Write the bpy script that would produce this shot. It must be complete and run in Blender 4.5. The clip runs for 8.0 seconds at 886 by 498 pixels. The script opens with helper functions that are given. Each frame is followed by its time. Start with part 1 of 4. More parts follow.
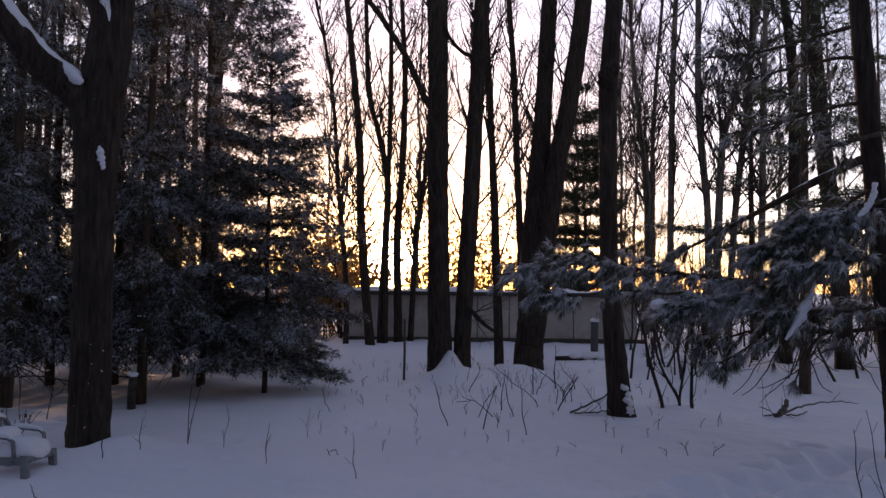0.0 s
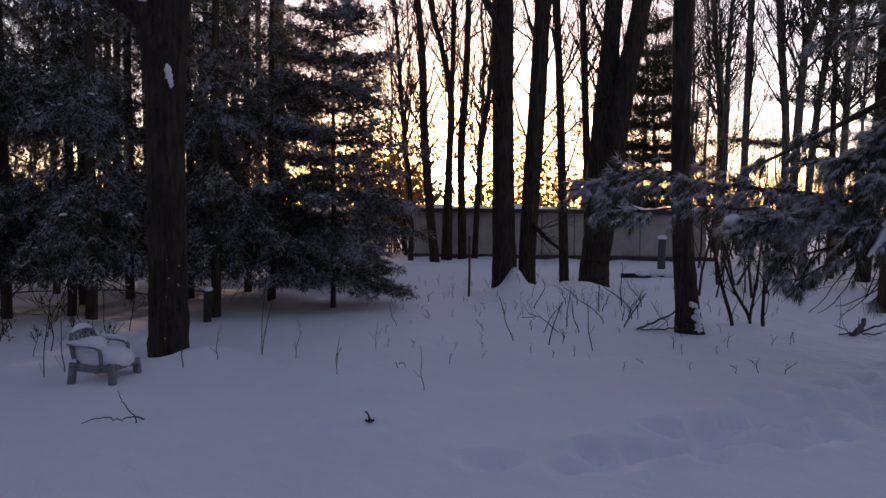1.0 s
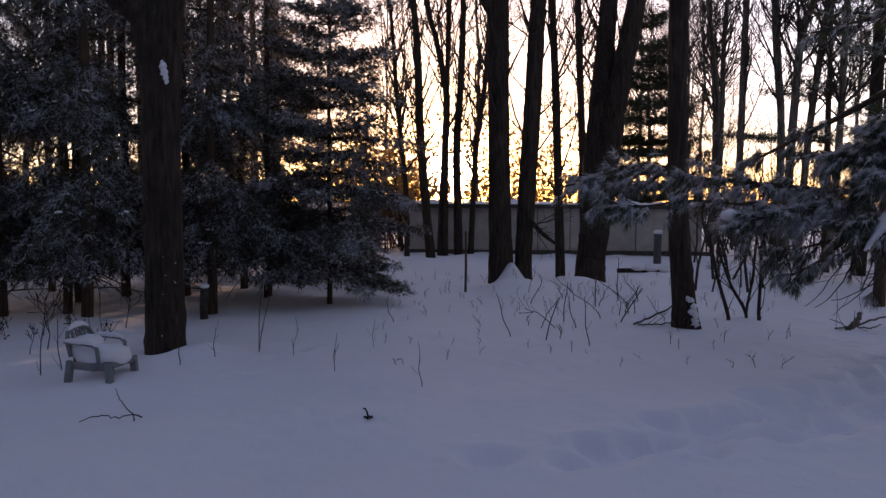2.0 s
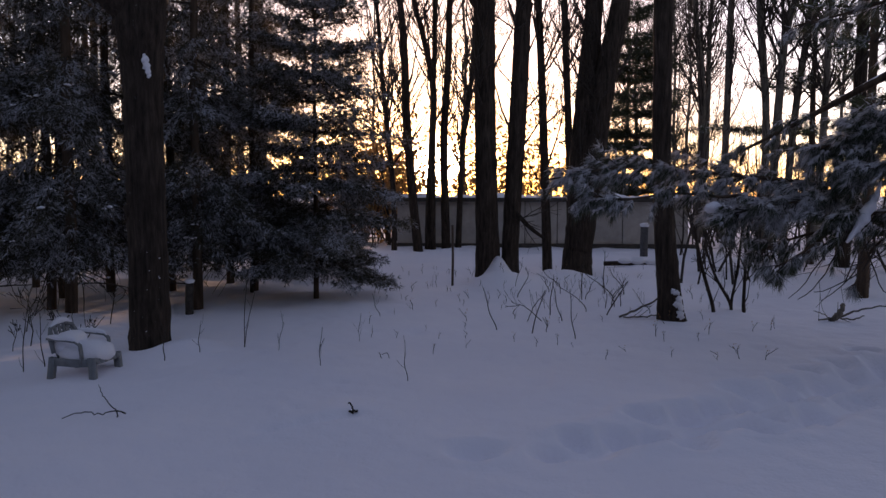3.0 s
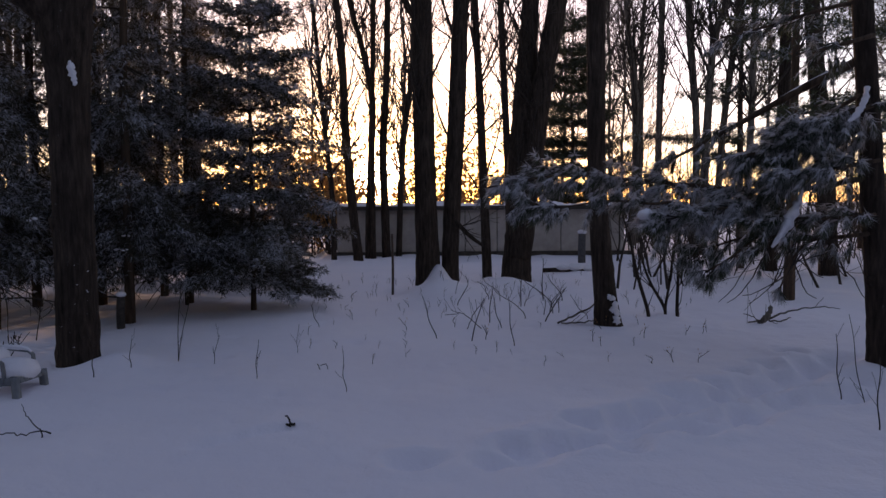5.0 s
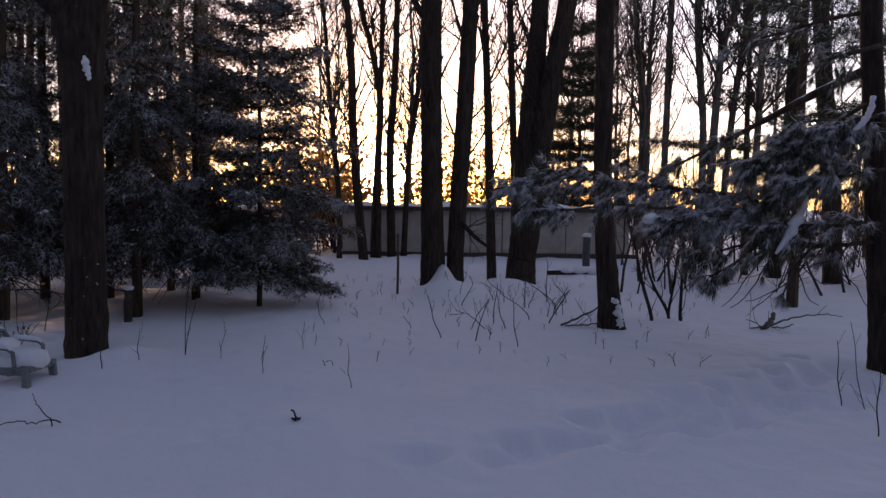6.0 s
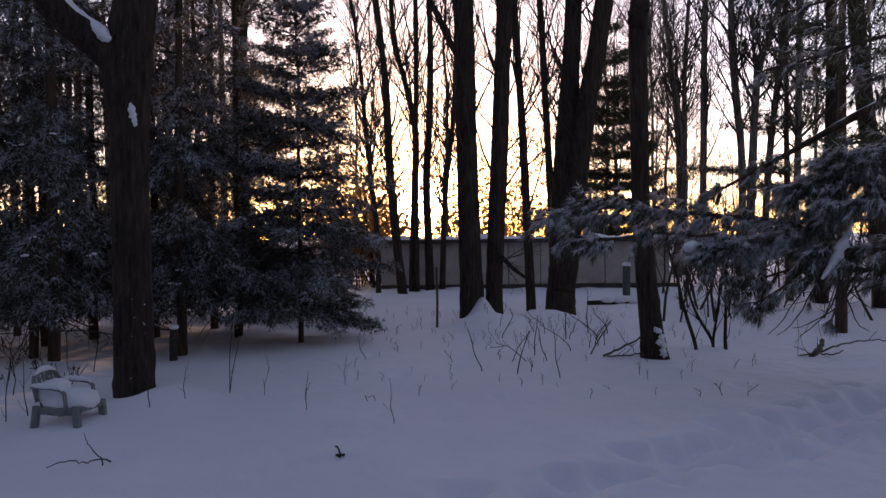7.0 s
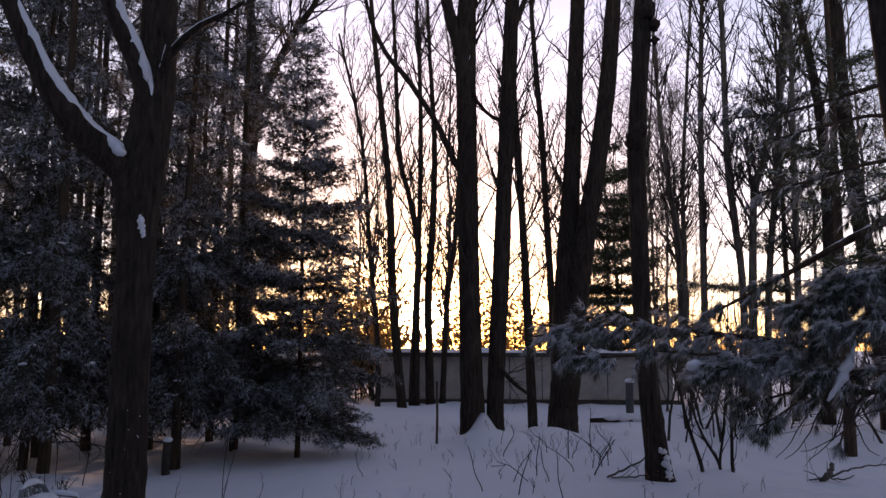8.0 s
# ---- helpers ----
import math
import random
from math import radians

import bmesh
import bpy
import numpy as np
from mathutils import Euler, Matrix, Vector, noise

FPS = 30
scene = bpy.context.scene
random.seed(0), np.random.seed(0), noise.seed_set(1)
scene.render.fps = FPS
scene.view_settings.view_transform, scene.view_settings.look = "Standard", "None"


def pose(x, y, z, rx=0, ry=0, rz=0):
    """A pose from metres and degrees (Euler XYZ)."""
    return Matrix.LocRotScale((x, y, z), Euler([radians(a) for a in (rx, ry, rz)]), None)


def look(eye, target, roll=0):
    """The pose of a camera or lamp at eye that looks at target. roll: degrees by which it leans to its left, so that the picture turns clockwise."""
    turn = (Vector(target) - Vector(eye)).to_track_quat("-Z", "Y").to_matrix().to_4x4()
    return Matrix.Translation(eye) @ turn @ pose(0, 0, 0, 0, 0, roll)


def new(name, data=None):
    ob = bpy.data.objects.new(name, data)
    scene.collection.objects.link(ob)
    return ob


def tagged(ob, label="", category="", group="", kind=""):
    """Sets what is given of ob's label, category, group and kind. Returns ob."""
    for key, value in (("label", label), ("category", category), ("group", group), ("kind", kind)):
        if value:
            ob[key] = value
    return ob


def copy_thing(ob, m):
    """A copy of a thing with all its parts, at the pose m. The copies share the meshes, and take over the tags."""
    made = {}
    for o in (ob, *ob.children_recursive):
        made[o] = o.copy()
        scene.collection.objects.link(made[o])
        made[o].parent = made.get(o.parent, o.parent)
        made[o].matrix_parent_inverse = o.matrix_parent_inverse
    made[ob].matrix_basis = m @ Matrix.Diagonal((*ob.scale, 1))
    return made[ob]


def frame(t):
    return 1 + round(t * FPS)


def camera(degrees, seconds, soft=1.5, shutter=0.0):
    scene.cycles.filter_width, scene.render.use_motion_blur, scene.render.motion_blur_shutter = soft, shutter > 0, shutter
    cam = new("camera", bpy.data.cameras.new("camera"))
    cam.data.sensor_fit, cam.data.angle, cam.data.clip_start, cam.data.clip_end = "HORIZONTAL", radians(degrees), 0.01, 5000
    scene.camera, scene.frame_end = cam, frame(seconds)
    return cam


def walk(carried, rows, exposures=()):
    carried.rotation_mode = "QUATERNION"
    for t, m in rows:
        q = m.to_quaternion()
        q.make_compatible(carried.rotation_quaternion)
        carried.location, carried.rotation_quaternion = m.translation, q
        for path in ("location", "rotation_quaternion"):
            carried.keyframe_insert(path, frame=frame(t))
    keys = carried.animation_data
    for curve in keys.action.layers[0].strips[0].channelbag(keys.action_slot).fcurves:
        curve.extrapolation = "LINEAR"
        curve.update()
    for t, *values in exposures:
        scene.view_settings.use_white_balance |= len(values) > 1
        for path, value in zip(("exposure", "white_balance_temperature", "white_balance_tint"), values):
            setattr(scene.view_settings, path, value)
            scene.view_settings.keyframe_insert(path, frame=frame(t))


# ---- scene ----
# A snowy back yard in the woods at sunrise: forked trees, a dense conifer stand, a long low shed, a buried chair.

# ---- camera ----
cam = camera(59.52, 8.0, soft=1.45)
ROWS = [
    (0.0, 0.000, -0.000, 1.600, 0.087, 2.954, 0.669),
    (0.5, -0.010, -0.001, 1.608, 1.677, 1.640, 0.279),
    (1.0, -0.030, 0.054, 1.581, 4.682, -3.156, 0.506),
    (1.5, -0.040, 0.070, 1.590, 5.902, -3.549, 0.522),
    (1.7, -0.051, 0.058, 1.585, 5.253, -3.420, 0.401),
    (3.0, -0.017, 0.066, 1.586, 3.494, -3.946, 0.052),
    (3.5, -0.011, 0.063, 1.586, 3.299, -3.838, -0.764),
    (4.0, 0.013, 0.070, 1.587, 3.103, -4.834, -1.062),
    (4.5, 0.021, 0.066, 1.589, 0.447, -3.017, -1.614),
    (4.7, 0.025, 0.078, 1.585, -0.371, -3.339, -1.280),
    (5.8, -0.020, 0.036, 1.606, -0.480, -3.312, 1.419),
    (6.0, -0.003, 0.004, 1.583, -0.508, -3.263, 0.762),
    (6.5, -0.006, -0.004, 1.599, 0.833, -2.252, -0.291),
    (7.0, -0.015, -0.026, 1.595, 2.278, -0.872, -0.721),
    (7.5, -0.018, -0.070, 1.618, 0.502, 3.488, -0.235),
    (8.0, -0.019, -0.053, 1.622, 2.344, 7.376, 0.159),
]


def aim(x, y, z, yaw, pitch, roll):
    a, b = radians(yaw), radians(pitch)
    ahead = Vector((-math.sin(a) * math.cos(b), math.cos(a) * math.cos(b), math.sin(b)))
    return look((x, y, z), Vector((x, y, z)) + ahead, roll)


walk(cam, [(t, aim(x, y, z, yaw, pitch, roll)) for t, x, y, z, yaw, pitch, roll in ROWS],
     exposures=[(0.0, 1.91, 6800, 38), (8.0, 1.91, 6800, 38)])

# ---- light ----
SUN_AZ, SUN_EL = radians(-3.92), radians(2.2)       # from +y towards +x, above the horizon
SUN_WAY = Vector((math.sin(SUN_AZ) * math.cos(SUN_EL), math.cos(SUN_AZ) * math.cos(SUN_EL), math.sin(SUN_EL)))

world = bpy.data.worlds.new("world")
scene.world = world
world.use_nodes = True
wn, wl = world.node_tree.nodes, world.node_tree.links
wn.clear()
sky = wn.new("ShaderNodeTexSky")
sky.sky_type = "NISHITA"
sky.sun_disc = False
sky.sun_elevation = SUN_EL
sky.sun_rotation = SUN_AZ
sky.air_density, sky.dust_density, sky.ozone_density = 0.66, 0.38, 0.75
back = wn.new("ShaderNodeBackground")
back.inputs["Strength"].default_value = 0.125
wout = wn.new("ShaderNodeOutputWorld")
wl.new(sky.outputs[0], back.inputs["Color"])
# the bright haze close round the sun
tc, dot = wn.new("ShaderNodeTexCoord"), wn.new("ShaderNodeVectorMath")
dot.operation = "DOT_PRODUCT"
dot.inputs[1].default_value = SUN_WAY
wl.new(tc.outputs["Generated"], dot.inputs[0])
total = back.outputs[0]
for sharp, power, tint in ((4200.0, 30.0, (1.0, 0.82, 0.50)), (420.0, 0.80, (1.0, 0.55, 0.16)), (45.0, 0.14, (1.0, 0.55, 0.17))):
    pw_, glow, both_ = wn.new("ShaderNodeMath"), wn.new("ShaderNodeBackground"), wn.new("ShaderNodeAddShader")
    pw_.operation = "POWER"
    pw_.use_clamp = True
    pw_.inputs[1].default_value = sharp
    wl.new(dot.outputs["Value"], pw_.inputs[0])
    scale_ = wn.new("ShaderNodeMath")
    scale_.operation = "MULTIPLY"
    scale_.inputs[1].default_value = power
    wl.new(pw_.outputs[0], scale_.inputs[0])
    glow.inputs["Color"].default_value = (*tint, 1)
    wl.new(scale_.outputs[0], glow.inputs["Strength"])
    wl.new(total, both_.inputs[0])
    wl.new(glow.outputs[0], both_.inputs[1])
    total = both_.outputs[0]
# the pale morning haze spread wider over that side of the sky
wide_, core_, less_, veil, both_ = wn.new("ShaderNodeMath"), wn.new("ShaderNodeMath"), wn.new("ShaderNodeMath"), wn.new("ShaderNodeBackground"), wn.new("ShaderNodeAddShader")
for node, sharp in ((wide_, 9.0), (core_, 40.0)):
    node.operation = "POWER"
    node.use_clamp = True
    node.inputs[1].default_value = sharp
    wl.new(dot.outputs["Value"], node.inputs[0])
less_.operation = "SUBTRACT"
less_.use_clamp = True
wl.new(wide_.outputs[0], less_.inputs[0])
wl.new(core_.outputs[0], less_.inputs[1])
amount_ = wn.new("ShaderNodeMath")
amount_.operation = "MULTIPLY"
amount_.inputs[1].default_value = 0.17
wl.new(less_.outputs[0], amount_.inputs[0])
veil.inputs["Color"].default_value = (0.62, 0.68, 1.0, 1)
wl.new(amount_.outputs[0], veil.inputs["Strength"])
wl.new(total, both_.inputs[0])
wl.new(veil.outputs[0], both_.inputs[1])
total = both_.outputs[0]
# pale ground haze along the horizon
parts_, up_, low_, thick_ = wn.new("ShaderNodeSeparateXYZ"), wn.new("ShaderNodeMath"), wn.new("ShaderNodeMath"), wn.new("ShaderNodeMath")
mist, both_ = wn.new("ShaderNodeBackground"), wn.new("ShaderNodeAddShader")
wl.new(tc.outputs["Generated"], parts_.inputs[0])
up_.operation, up_.use_clamp = "SUBTRACT", True
up_.inputs[0].default_value = 1.0
wl.new(parts_.outputs["Z"], up_.inputs[1])
low_.operation = "POWER"
low_.inputs[1].default_value = 9.0
wl.new(up_.outputs[0], low_.inputs[0])
thick_.operation = "MULTIPLY"
thick_.inputs[1].default_value = 0.055
clear_, away_ = wn.new("ShaderNodeMath"), wn.new("ShaderNodeMath")
clear_.operation, clear_.use_clamp = "SUBTRACT", True
clear_.inputs[0].default_value = 1.0
wl.new(core_.outputs[0], clear_.inputs[1])
away_.operation = "MULTIPLY"
wl.new(low_.outputs[0], away_.inputs[0])
wl.new(clear_.outputs[0], away_.inputs[1])
wl.new(away_.outputs[0], thick_.inputs[0])
mist.inputs["Color"].default_value = (1.0, 0.80, 0.94, 1)
wl.new(thick_.outputs[0], mist.inputs["Strength"])
wl.new(total, both_.inputs[0])
wl.new(mist.outputs[0], both_.inputs[1])
wl.new(both_.outputs[0], wout.inputs["Surface"])

lamp = bpy.data.lights.new("sun", "SUN")
lamp.energy, lamp.angle, lamp.color = 0.6, radians(0.6), (1.0, 0.72, 0.42)
sun = new("sun", lamp)
sun.matrix_world = look(SUN_WAY * 200, (0, 0, 0))


# ---- materials ----
def material(name, rough=0.8, metal=0.0, spec=0.3):
    m = bpy.data.materials.new(name)
    m.use_nodes = True
    n, l = m.node_tree.nodes, m.node_tree.links
    b = n["Principled BSDF"]
    b.inputs["Roughness"].default_value, b.inputs["Metallic"].default_value = rough, metal
    b.inputs["Specular IOR Level"].default_value = spec
    return m, n, l, b


def tex_noise(n, l, scale, detail=4.0, stretch=(1, 1, 1), rough=0.55):
    c, mp, t = n.new("ShaderNodeTexCoord"), n.new("ShaderNodeMapping"), n.new("ShaderNodeTexNoise")
    mp.inputs["Scale"].default_value = stretch
    t.inputs["Scale"].default_value, t.inputs["Detail"].default_value, t.inputs["Roughness"].default_value = scale, detail, rough
    l.new(c.outputs["Object"], mp.inputs["Vector"])
    l.new(mp.outputs[0], t.inputs["Vector"])
    return t.outputs["Fac"]


def ramp(n, l, fac, stops):
    r = n.new("ShaderNodeValToRGB")
    e = r.color_ramp.elements
    e[0].position, e[0].color = stops[0][0], (*stops[0][1], 1)
    e[1].position, e[1].color = stops[-1][0], (*stops[-1][1], 1)
    for p, c in stops[1:-1]:
        e.new(p).color = (*c, 1)
    l.new(fac, r.inputs["Fac"])
    return r.outputs["Color"]


def mix(n, l, kind, fac, a, b):
    m = n.new("ShaderNodeMix")
    m.data_type, m.blend_type = "RGBA", kind
    for sock, v in ((m.inputs["Factor"], fac), (m.inputs["A"], a), (m.inputs["B"], b)):
        if isinstance(v, bpy.types.NodeSocket):
            l.new(v, sock)
        elif isinstance(v, tuple):
            sock.default_value = (*v, 1)
        else:
            sock.default_value = v
    return m.outputs["Result"]


def bump(n, l, b, height, strength, distance):
    k = n.new("ShaderNodeBump")
    k.inputs["Strength"].default_value, k.inputs["Distance"].default_value = strength, distance
    l.new(height, k.inputs["Height"])
    l.new(k.outputs[0], b.inputs["Normal"])


def snow_material(name, tint=(0.92, 0.88, 0.93)):
    m, n, l, b = material(name, 0.75, 0, 0.25)
    big, fine = tex_noise(n, l, 0.7, 3), tex_noise(n, l, 45, 4)
    dirt = tex_noise(n, l, 9, 6, rough=0.7)
    base = ramp(n, l, big, [(0.3, (tint[0] * 0.94, tint[1] * 0.95, tint[2] * 0.97)), (0.7, tint)])
    specks = ramp(n, l, dirt, [(0.70, (1, 1, 1)), (0.80, (0.72, 0.68, 0.62))])
    l.new(mix(n, l, "MULTIPLY", 0.6, base, specks), b.inputs["Base Color"])
    both = n.new("ShaderNodeMath")
    both.operation = "MULTIPLY_ADD"
    both.inputs[1].default_value = 0.25
    l.new(fine, both.inputs[0])
    l.new(tex_noise(n, l, 6, 3), both.inputs[2])
    bump(n, l, b, both.outputs[0], 0.55, 0.03)
    return m


def bark_material(name, dark, light, scale=18, depth=0.02, lichen=0.0):
    m, n, l, b = material(name, 0.92, 0, 0.15)
    ridges = tex_noise(n, l, scale, 6, (1, 1, 0.14), 0.65)
    patches = tex_noise(n, l, 2.2, 4)
    col = ramp(n, l, ridges, [(0.32, dark), (0.55, tuple((d + g) / 2 for d, g in zip(dark, light))), (0.72, light)])
    worn = ramp(n, l, patches, [(0.35, (0.75, 0.72, 0.70)), (0.7, (1.1, 1.08, 1.05))])
    col = mix(n, l, "MULTIPLY", 0.8, col, worn)
    if lichen:
        spots = ramp(n, l, tex_noise(n, l, 26, 5, (1, 1, 0.6), 0.7), [(0.66, (0, 0, 0)), (0.72, (1, 1, 1))])
        fac = n.new("ShaderNodeMath")
        fac.operation = "MULTIPLY"
        fac.inputs[1].default_value = lichen
        l.new(spots, fac.inputs[0])
        col = mix(n, l, "MIX", fac.outputs[0], col, (0.62, 0.66, 0.66))
    l.new(col, b.inputs["Base Color"])
    bump(n, l, b, ridges, 0.9, depth)
    return m


def needle_material(name, green, frost, share, shine=0.3, glow=(0.16, 0.16, 0.09)):
    m, n, l, b = material(name, 0.8, 0, 0.2)
    g = n.new("ShaderNodeNewGeometry")
    tone = ramp(n, l, g.outputs["Random Per Island"], [(0.0, tuple(c * 0.6 for c in green)), (0.6, green), (1.0, tuple(min(1, c * 1.7) for c in green))])
    a = n.new("ShaderNodeMath")
    a.operation = "MULTIPLY_ADD"
    a.inputs[1].default_value = 0.3
    l.new(g.outputs["Random Per Island"], a.inputs[0])
    l.new(tex_noise(n, l, 3.5, 4), a.inputs[2])
    cover = ramp(n, l, a.outputs[0], [(0.95 - share, (0, 0, 0)), (1.07 - share, (1, 1, 1))])
    col = mix(n, l, "MIX", cover, tone, frost)
    l.new(col, b.inputs["Base Color"])
    # light shines through the thin needles
    thin_, blend_ = n.new("ShaderNodeBsdfTranslucent"), n.new("ShaderNodeMixShader")
    through_ = mix(n, l, "MIX", 0.5, col, glow)
    l.new(through_, thin_.inputs["Color"])
    blend_.inputs[0].default_value = shine
    l.new(b.outputs[0], blend_.inputs[1])
    l.new(thin_.outputs[0], blend_.inputs[2])
    l.new(blend_.outputs[0], n["Material Output"].inputs["Surface"])
    return m


def plain_material(name, low, high, scale=6, rough=0.7, metal=0.0, relief=0.004):
    m, n, l, b = material(name, rough, metal, 0.35)
    t = tex_noise(n, l, scale, 6)
    l.new(ramp(n, l, t, [(0.3, low), (0.7, high)]), b.inputs["Base Color"])
    bump(n, l, b, tex_noise(n, l, scale * 8, 4), 0.4, relief)
    return m


SNOW = snow_material("snow")
SNOW_CAP = snow_material("snow_cap", (0.84, 0.82, 0.86))
BARK = bark_material("rough_bark", (0.016, 0.012, 0.010), (0.090, 0.066, 0.052), 24, 0.024, 0.12)
BARK_GREY = bark_material("grey_bark", (0.065, 0.056, 0.048), (0.27, 0.235, 0.20), 22, 0.015)
BARK_PINE = bark_material("pine_bark", (0.04, 0.028, 0.02), (0.16, 0.11, 0.08), 14, 0.02)
TWIG = plain_material("twig_bark", (0.024, 0.018, 0.015), (0.065, 0.049, 0.040), 20, 0.9)
SPRUCE = needle_material("spruce_needles", (0.050, 0.050, 0.040), (0.50, 0.52, 0.58), 0.30, 0.32, (0.22, 0.17, 0.09))
# barely frosted copy of the spruce needles, darkened to hold the far tree's shade
SPRUCE_SHADED = needle_material("shaded_spruce_needles", (0.034, 0.042, 0.026), (0.40, 0.41, 0.44), 0.10, 0.12)
PINE = needle_material("pine_needles", (0.045, 0.058, 0.036), (0.58, 0.58, 0.62), 0.29)
FROST = needle_material("frosted_needles", (0.30, 0.30, 0.31), (0.66, 0.65, 0.68), 0.75, 0.25, (0.4, 0.38, 0.36))
PINE_FAR = needle_material("far_pine_needles", (0.050, 0.065, 0.035), (0.6, 0.64, 0.7), 0.22)
DRY_LEAF = needle_material("dry_leaf", (0.20, 0.12, 0.055), (0.36, 0.22, 0.11), 0.40, 0.7, (0.80, 0.45, 0.15))
SIDING = plain_material("shed_siding", (0.30, 0.27, 0.25), (0.44, 0.40, 0.37), 3, 0.7)
SHED_DARK = plain_material("shed_trim", (0.035, 0.03, 0.028), (0.08, 0.07, 0.06), 8, 0.85)
PLASTIC = plain_material("chair_plastic", (0.14, 0.15, 0.155), (0.23, 0.24, 0.25), 9, 0.45, 0, 0.001)
STEEL = plain_material("rusty_steel", (0.07, 0.045, 0.035), (0.14, 0.10, 0.08), 30, 0.7, 0.5)
POST_GREY = plain_material("greyed_wood", (0.06, 0.06, 0.063), (0.12, 0.12, 0.125), 14, 0.9)
POST = plain_material("weathered_wood", (0.022, 0.018, 0.015), (0.07, 0.058, 0.05), 16, 0.9)


# ---- mesh tools ----
class Mesh:
    """Gathers vertices, quads and triangles, and makes one mesh of them."""

    def __init__(self):
        self.v, self.q, self.t, self.n = [], [], [], 0

    def add(self, v, quads=None, tris=None):
        v = np.asarray(v, float).reshape(-1, 3)
        if quads is not None and len(quads):
            self.q.append(np.asarray(quads, int).reshape(-1, 4) + self.n)
        if tris is not None and len(tris):
            self.t.append(np.asarray(tris, int).reshape(-1, 3) + self.n)
        self.v.append(v)
        self.n += len(v)

    def data(self, name, mat, smooth=True):
        me = bpy.data.meshes.new(name)
        v = np.concatenate(self.v)
        q = np.concatenate(self.q) if self.q else np.zeros((0, 4), int)
        t = np.concatenate(self.t) if self.t else np.zeros((0, 3), int)
        me.vertices.add(len(v))
        me.vertices.foreach_set("co", v.ravel())
        me.loops.add(q.size + t.size)
        me.loops.foreach_set("vertex_index", np.concatenate([q.ravel(), t.ravel()]).astype(np.int32))
        me.polygons.add(len(q) + len(t))
        me.polygons.foreach_set("loop_start", np.concatenate([np.arange(len(q)) * 4, q.size + np.arange(len(t)) * 3]).astype(np.int32))
        me.polygons.foreach_set("use_smooth", np.full(len(q) + len(t), smooth))
        me.update(calc_edges=True)
        me.validate()
        me.materials.append(mat)
        return me


LOOSE = ("twig_crown", "crown", "framework", "foliage", "spray", "side_growth", "snow_cover", "seed_head", "thicket", "leafage")


def part(name, mesh, mat, parent, label="", smooth=True):
    """One mesh object under a thing or a part."""
    ob = new(name, mesh.data(name, mat, smooth))
    ob.parent = parent
    return tagged(ob, label, kind="stuff" if name in LOOSE else "")


def thing(name, label, category, x=0.0, y=0.0, z=0.0, rz=0.0, group=""):
    ob = new(name)
    ob.empty_display_size = 0.2
    ob.matrix_basis = pose(x, y, z, 0, 0, rz)
    return tagged(ob, label, category, group)


def unit(v):
    v = np.asarray(v, float)
    return v / (np.linalg.norm(v, axis=-1, keepdims=True) + 1e-9)


def tube(mesh, pts, radii, sides=8, rng=None, rough=0.0, cap=True):
    pts, radii = np.asarray(pts, float), np.asarray(radii, float)
    n = len(pts)
    tan = unit(np.gradient(pts, axis=0))
    mean = np.abs(tan.mean(0))
    ref = np.eye(3)[int(np.argmin(mean))]
    u = unit(np.cross(tan, ref))
    w = np.cross(tan, u)
    a = np.arange(sides) * 2 * np.pi / sides
    r = np.repeat(radii[:, None], sides, 1)
    if rng is not None and rough:
        r = r * (1 + rough * rng.standard_normal((n, sides)))
    ring = pts[:, None] + r[..., None] * (np.cos(a)[None, :, None] * u[:, None] + np.sin(a)[None, :, None] * w[:, None])
    i, j = np.meshgrid(np.arange(n - 1), np.arange(sides), indexing="ij")
    k = (j + 1) % sides
    quads = np.stack([i * sides + j, i * sides + k, (i + 1) * sides + k, (i + 1) * sides + j], -1).reshape(-1, 4)
    v, tris = ring.reshape(-1, 3), None
    if cap:
        v = np.concatenate([v, pts[-1:] + tan[-1:] * radii[-1] * 0.4, pts[:1]])
        e = (n - 1) * sides
        tris = [(e + s, e + (s + 1) % sides, n * sides) for s in range(sides)] + [((s + 1) % sides, s, n * sides + 1) for s in range(sides)]
    mesh.add(v, quads, tris)


def smooth_path(rows, steps=6):
    """Catmull-Rom through rows of x, y, z, radius."""
    p = np.asarray(rows, float)
    p = np.concatenate([[2 * p[0] - p[1]], p, [2 * p[-1] - p[-2]]])
    out = []
    for i in range(1, len(p) - 2):
        for s in np.arange(steps) / steps:
            a, b, c, d = p[i - 1:i + 3]
            out.append(0.5 * (2 * b + (c - a) * s + (2 * a - 5 * b + 4 * c - d) * s * s + (3 * b - a - 3 * c + d) * s ** 3))
    out.append(p[-2])
    out = np.array(out)
    return out[:, :3], np.maximum(out[:, 3], 0.002)


def wander(rng, start, way, length, steps, bend, lift=0.0):
    """A crooked line that begins at start, goes way and turns a little at each step."""
    pts, d = [np.asarray(start, float)], unit(way)
    for _ in range(steps):
        d = unit(d + bend * rng.standard_normal(3) + (0, 0, lift))
        pts.append(pts[-1] + d * length / steps)
    return np.array(pts)


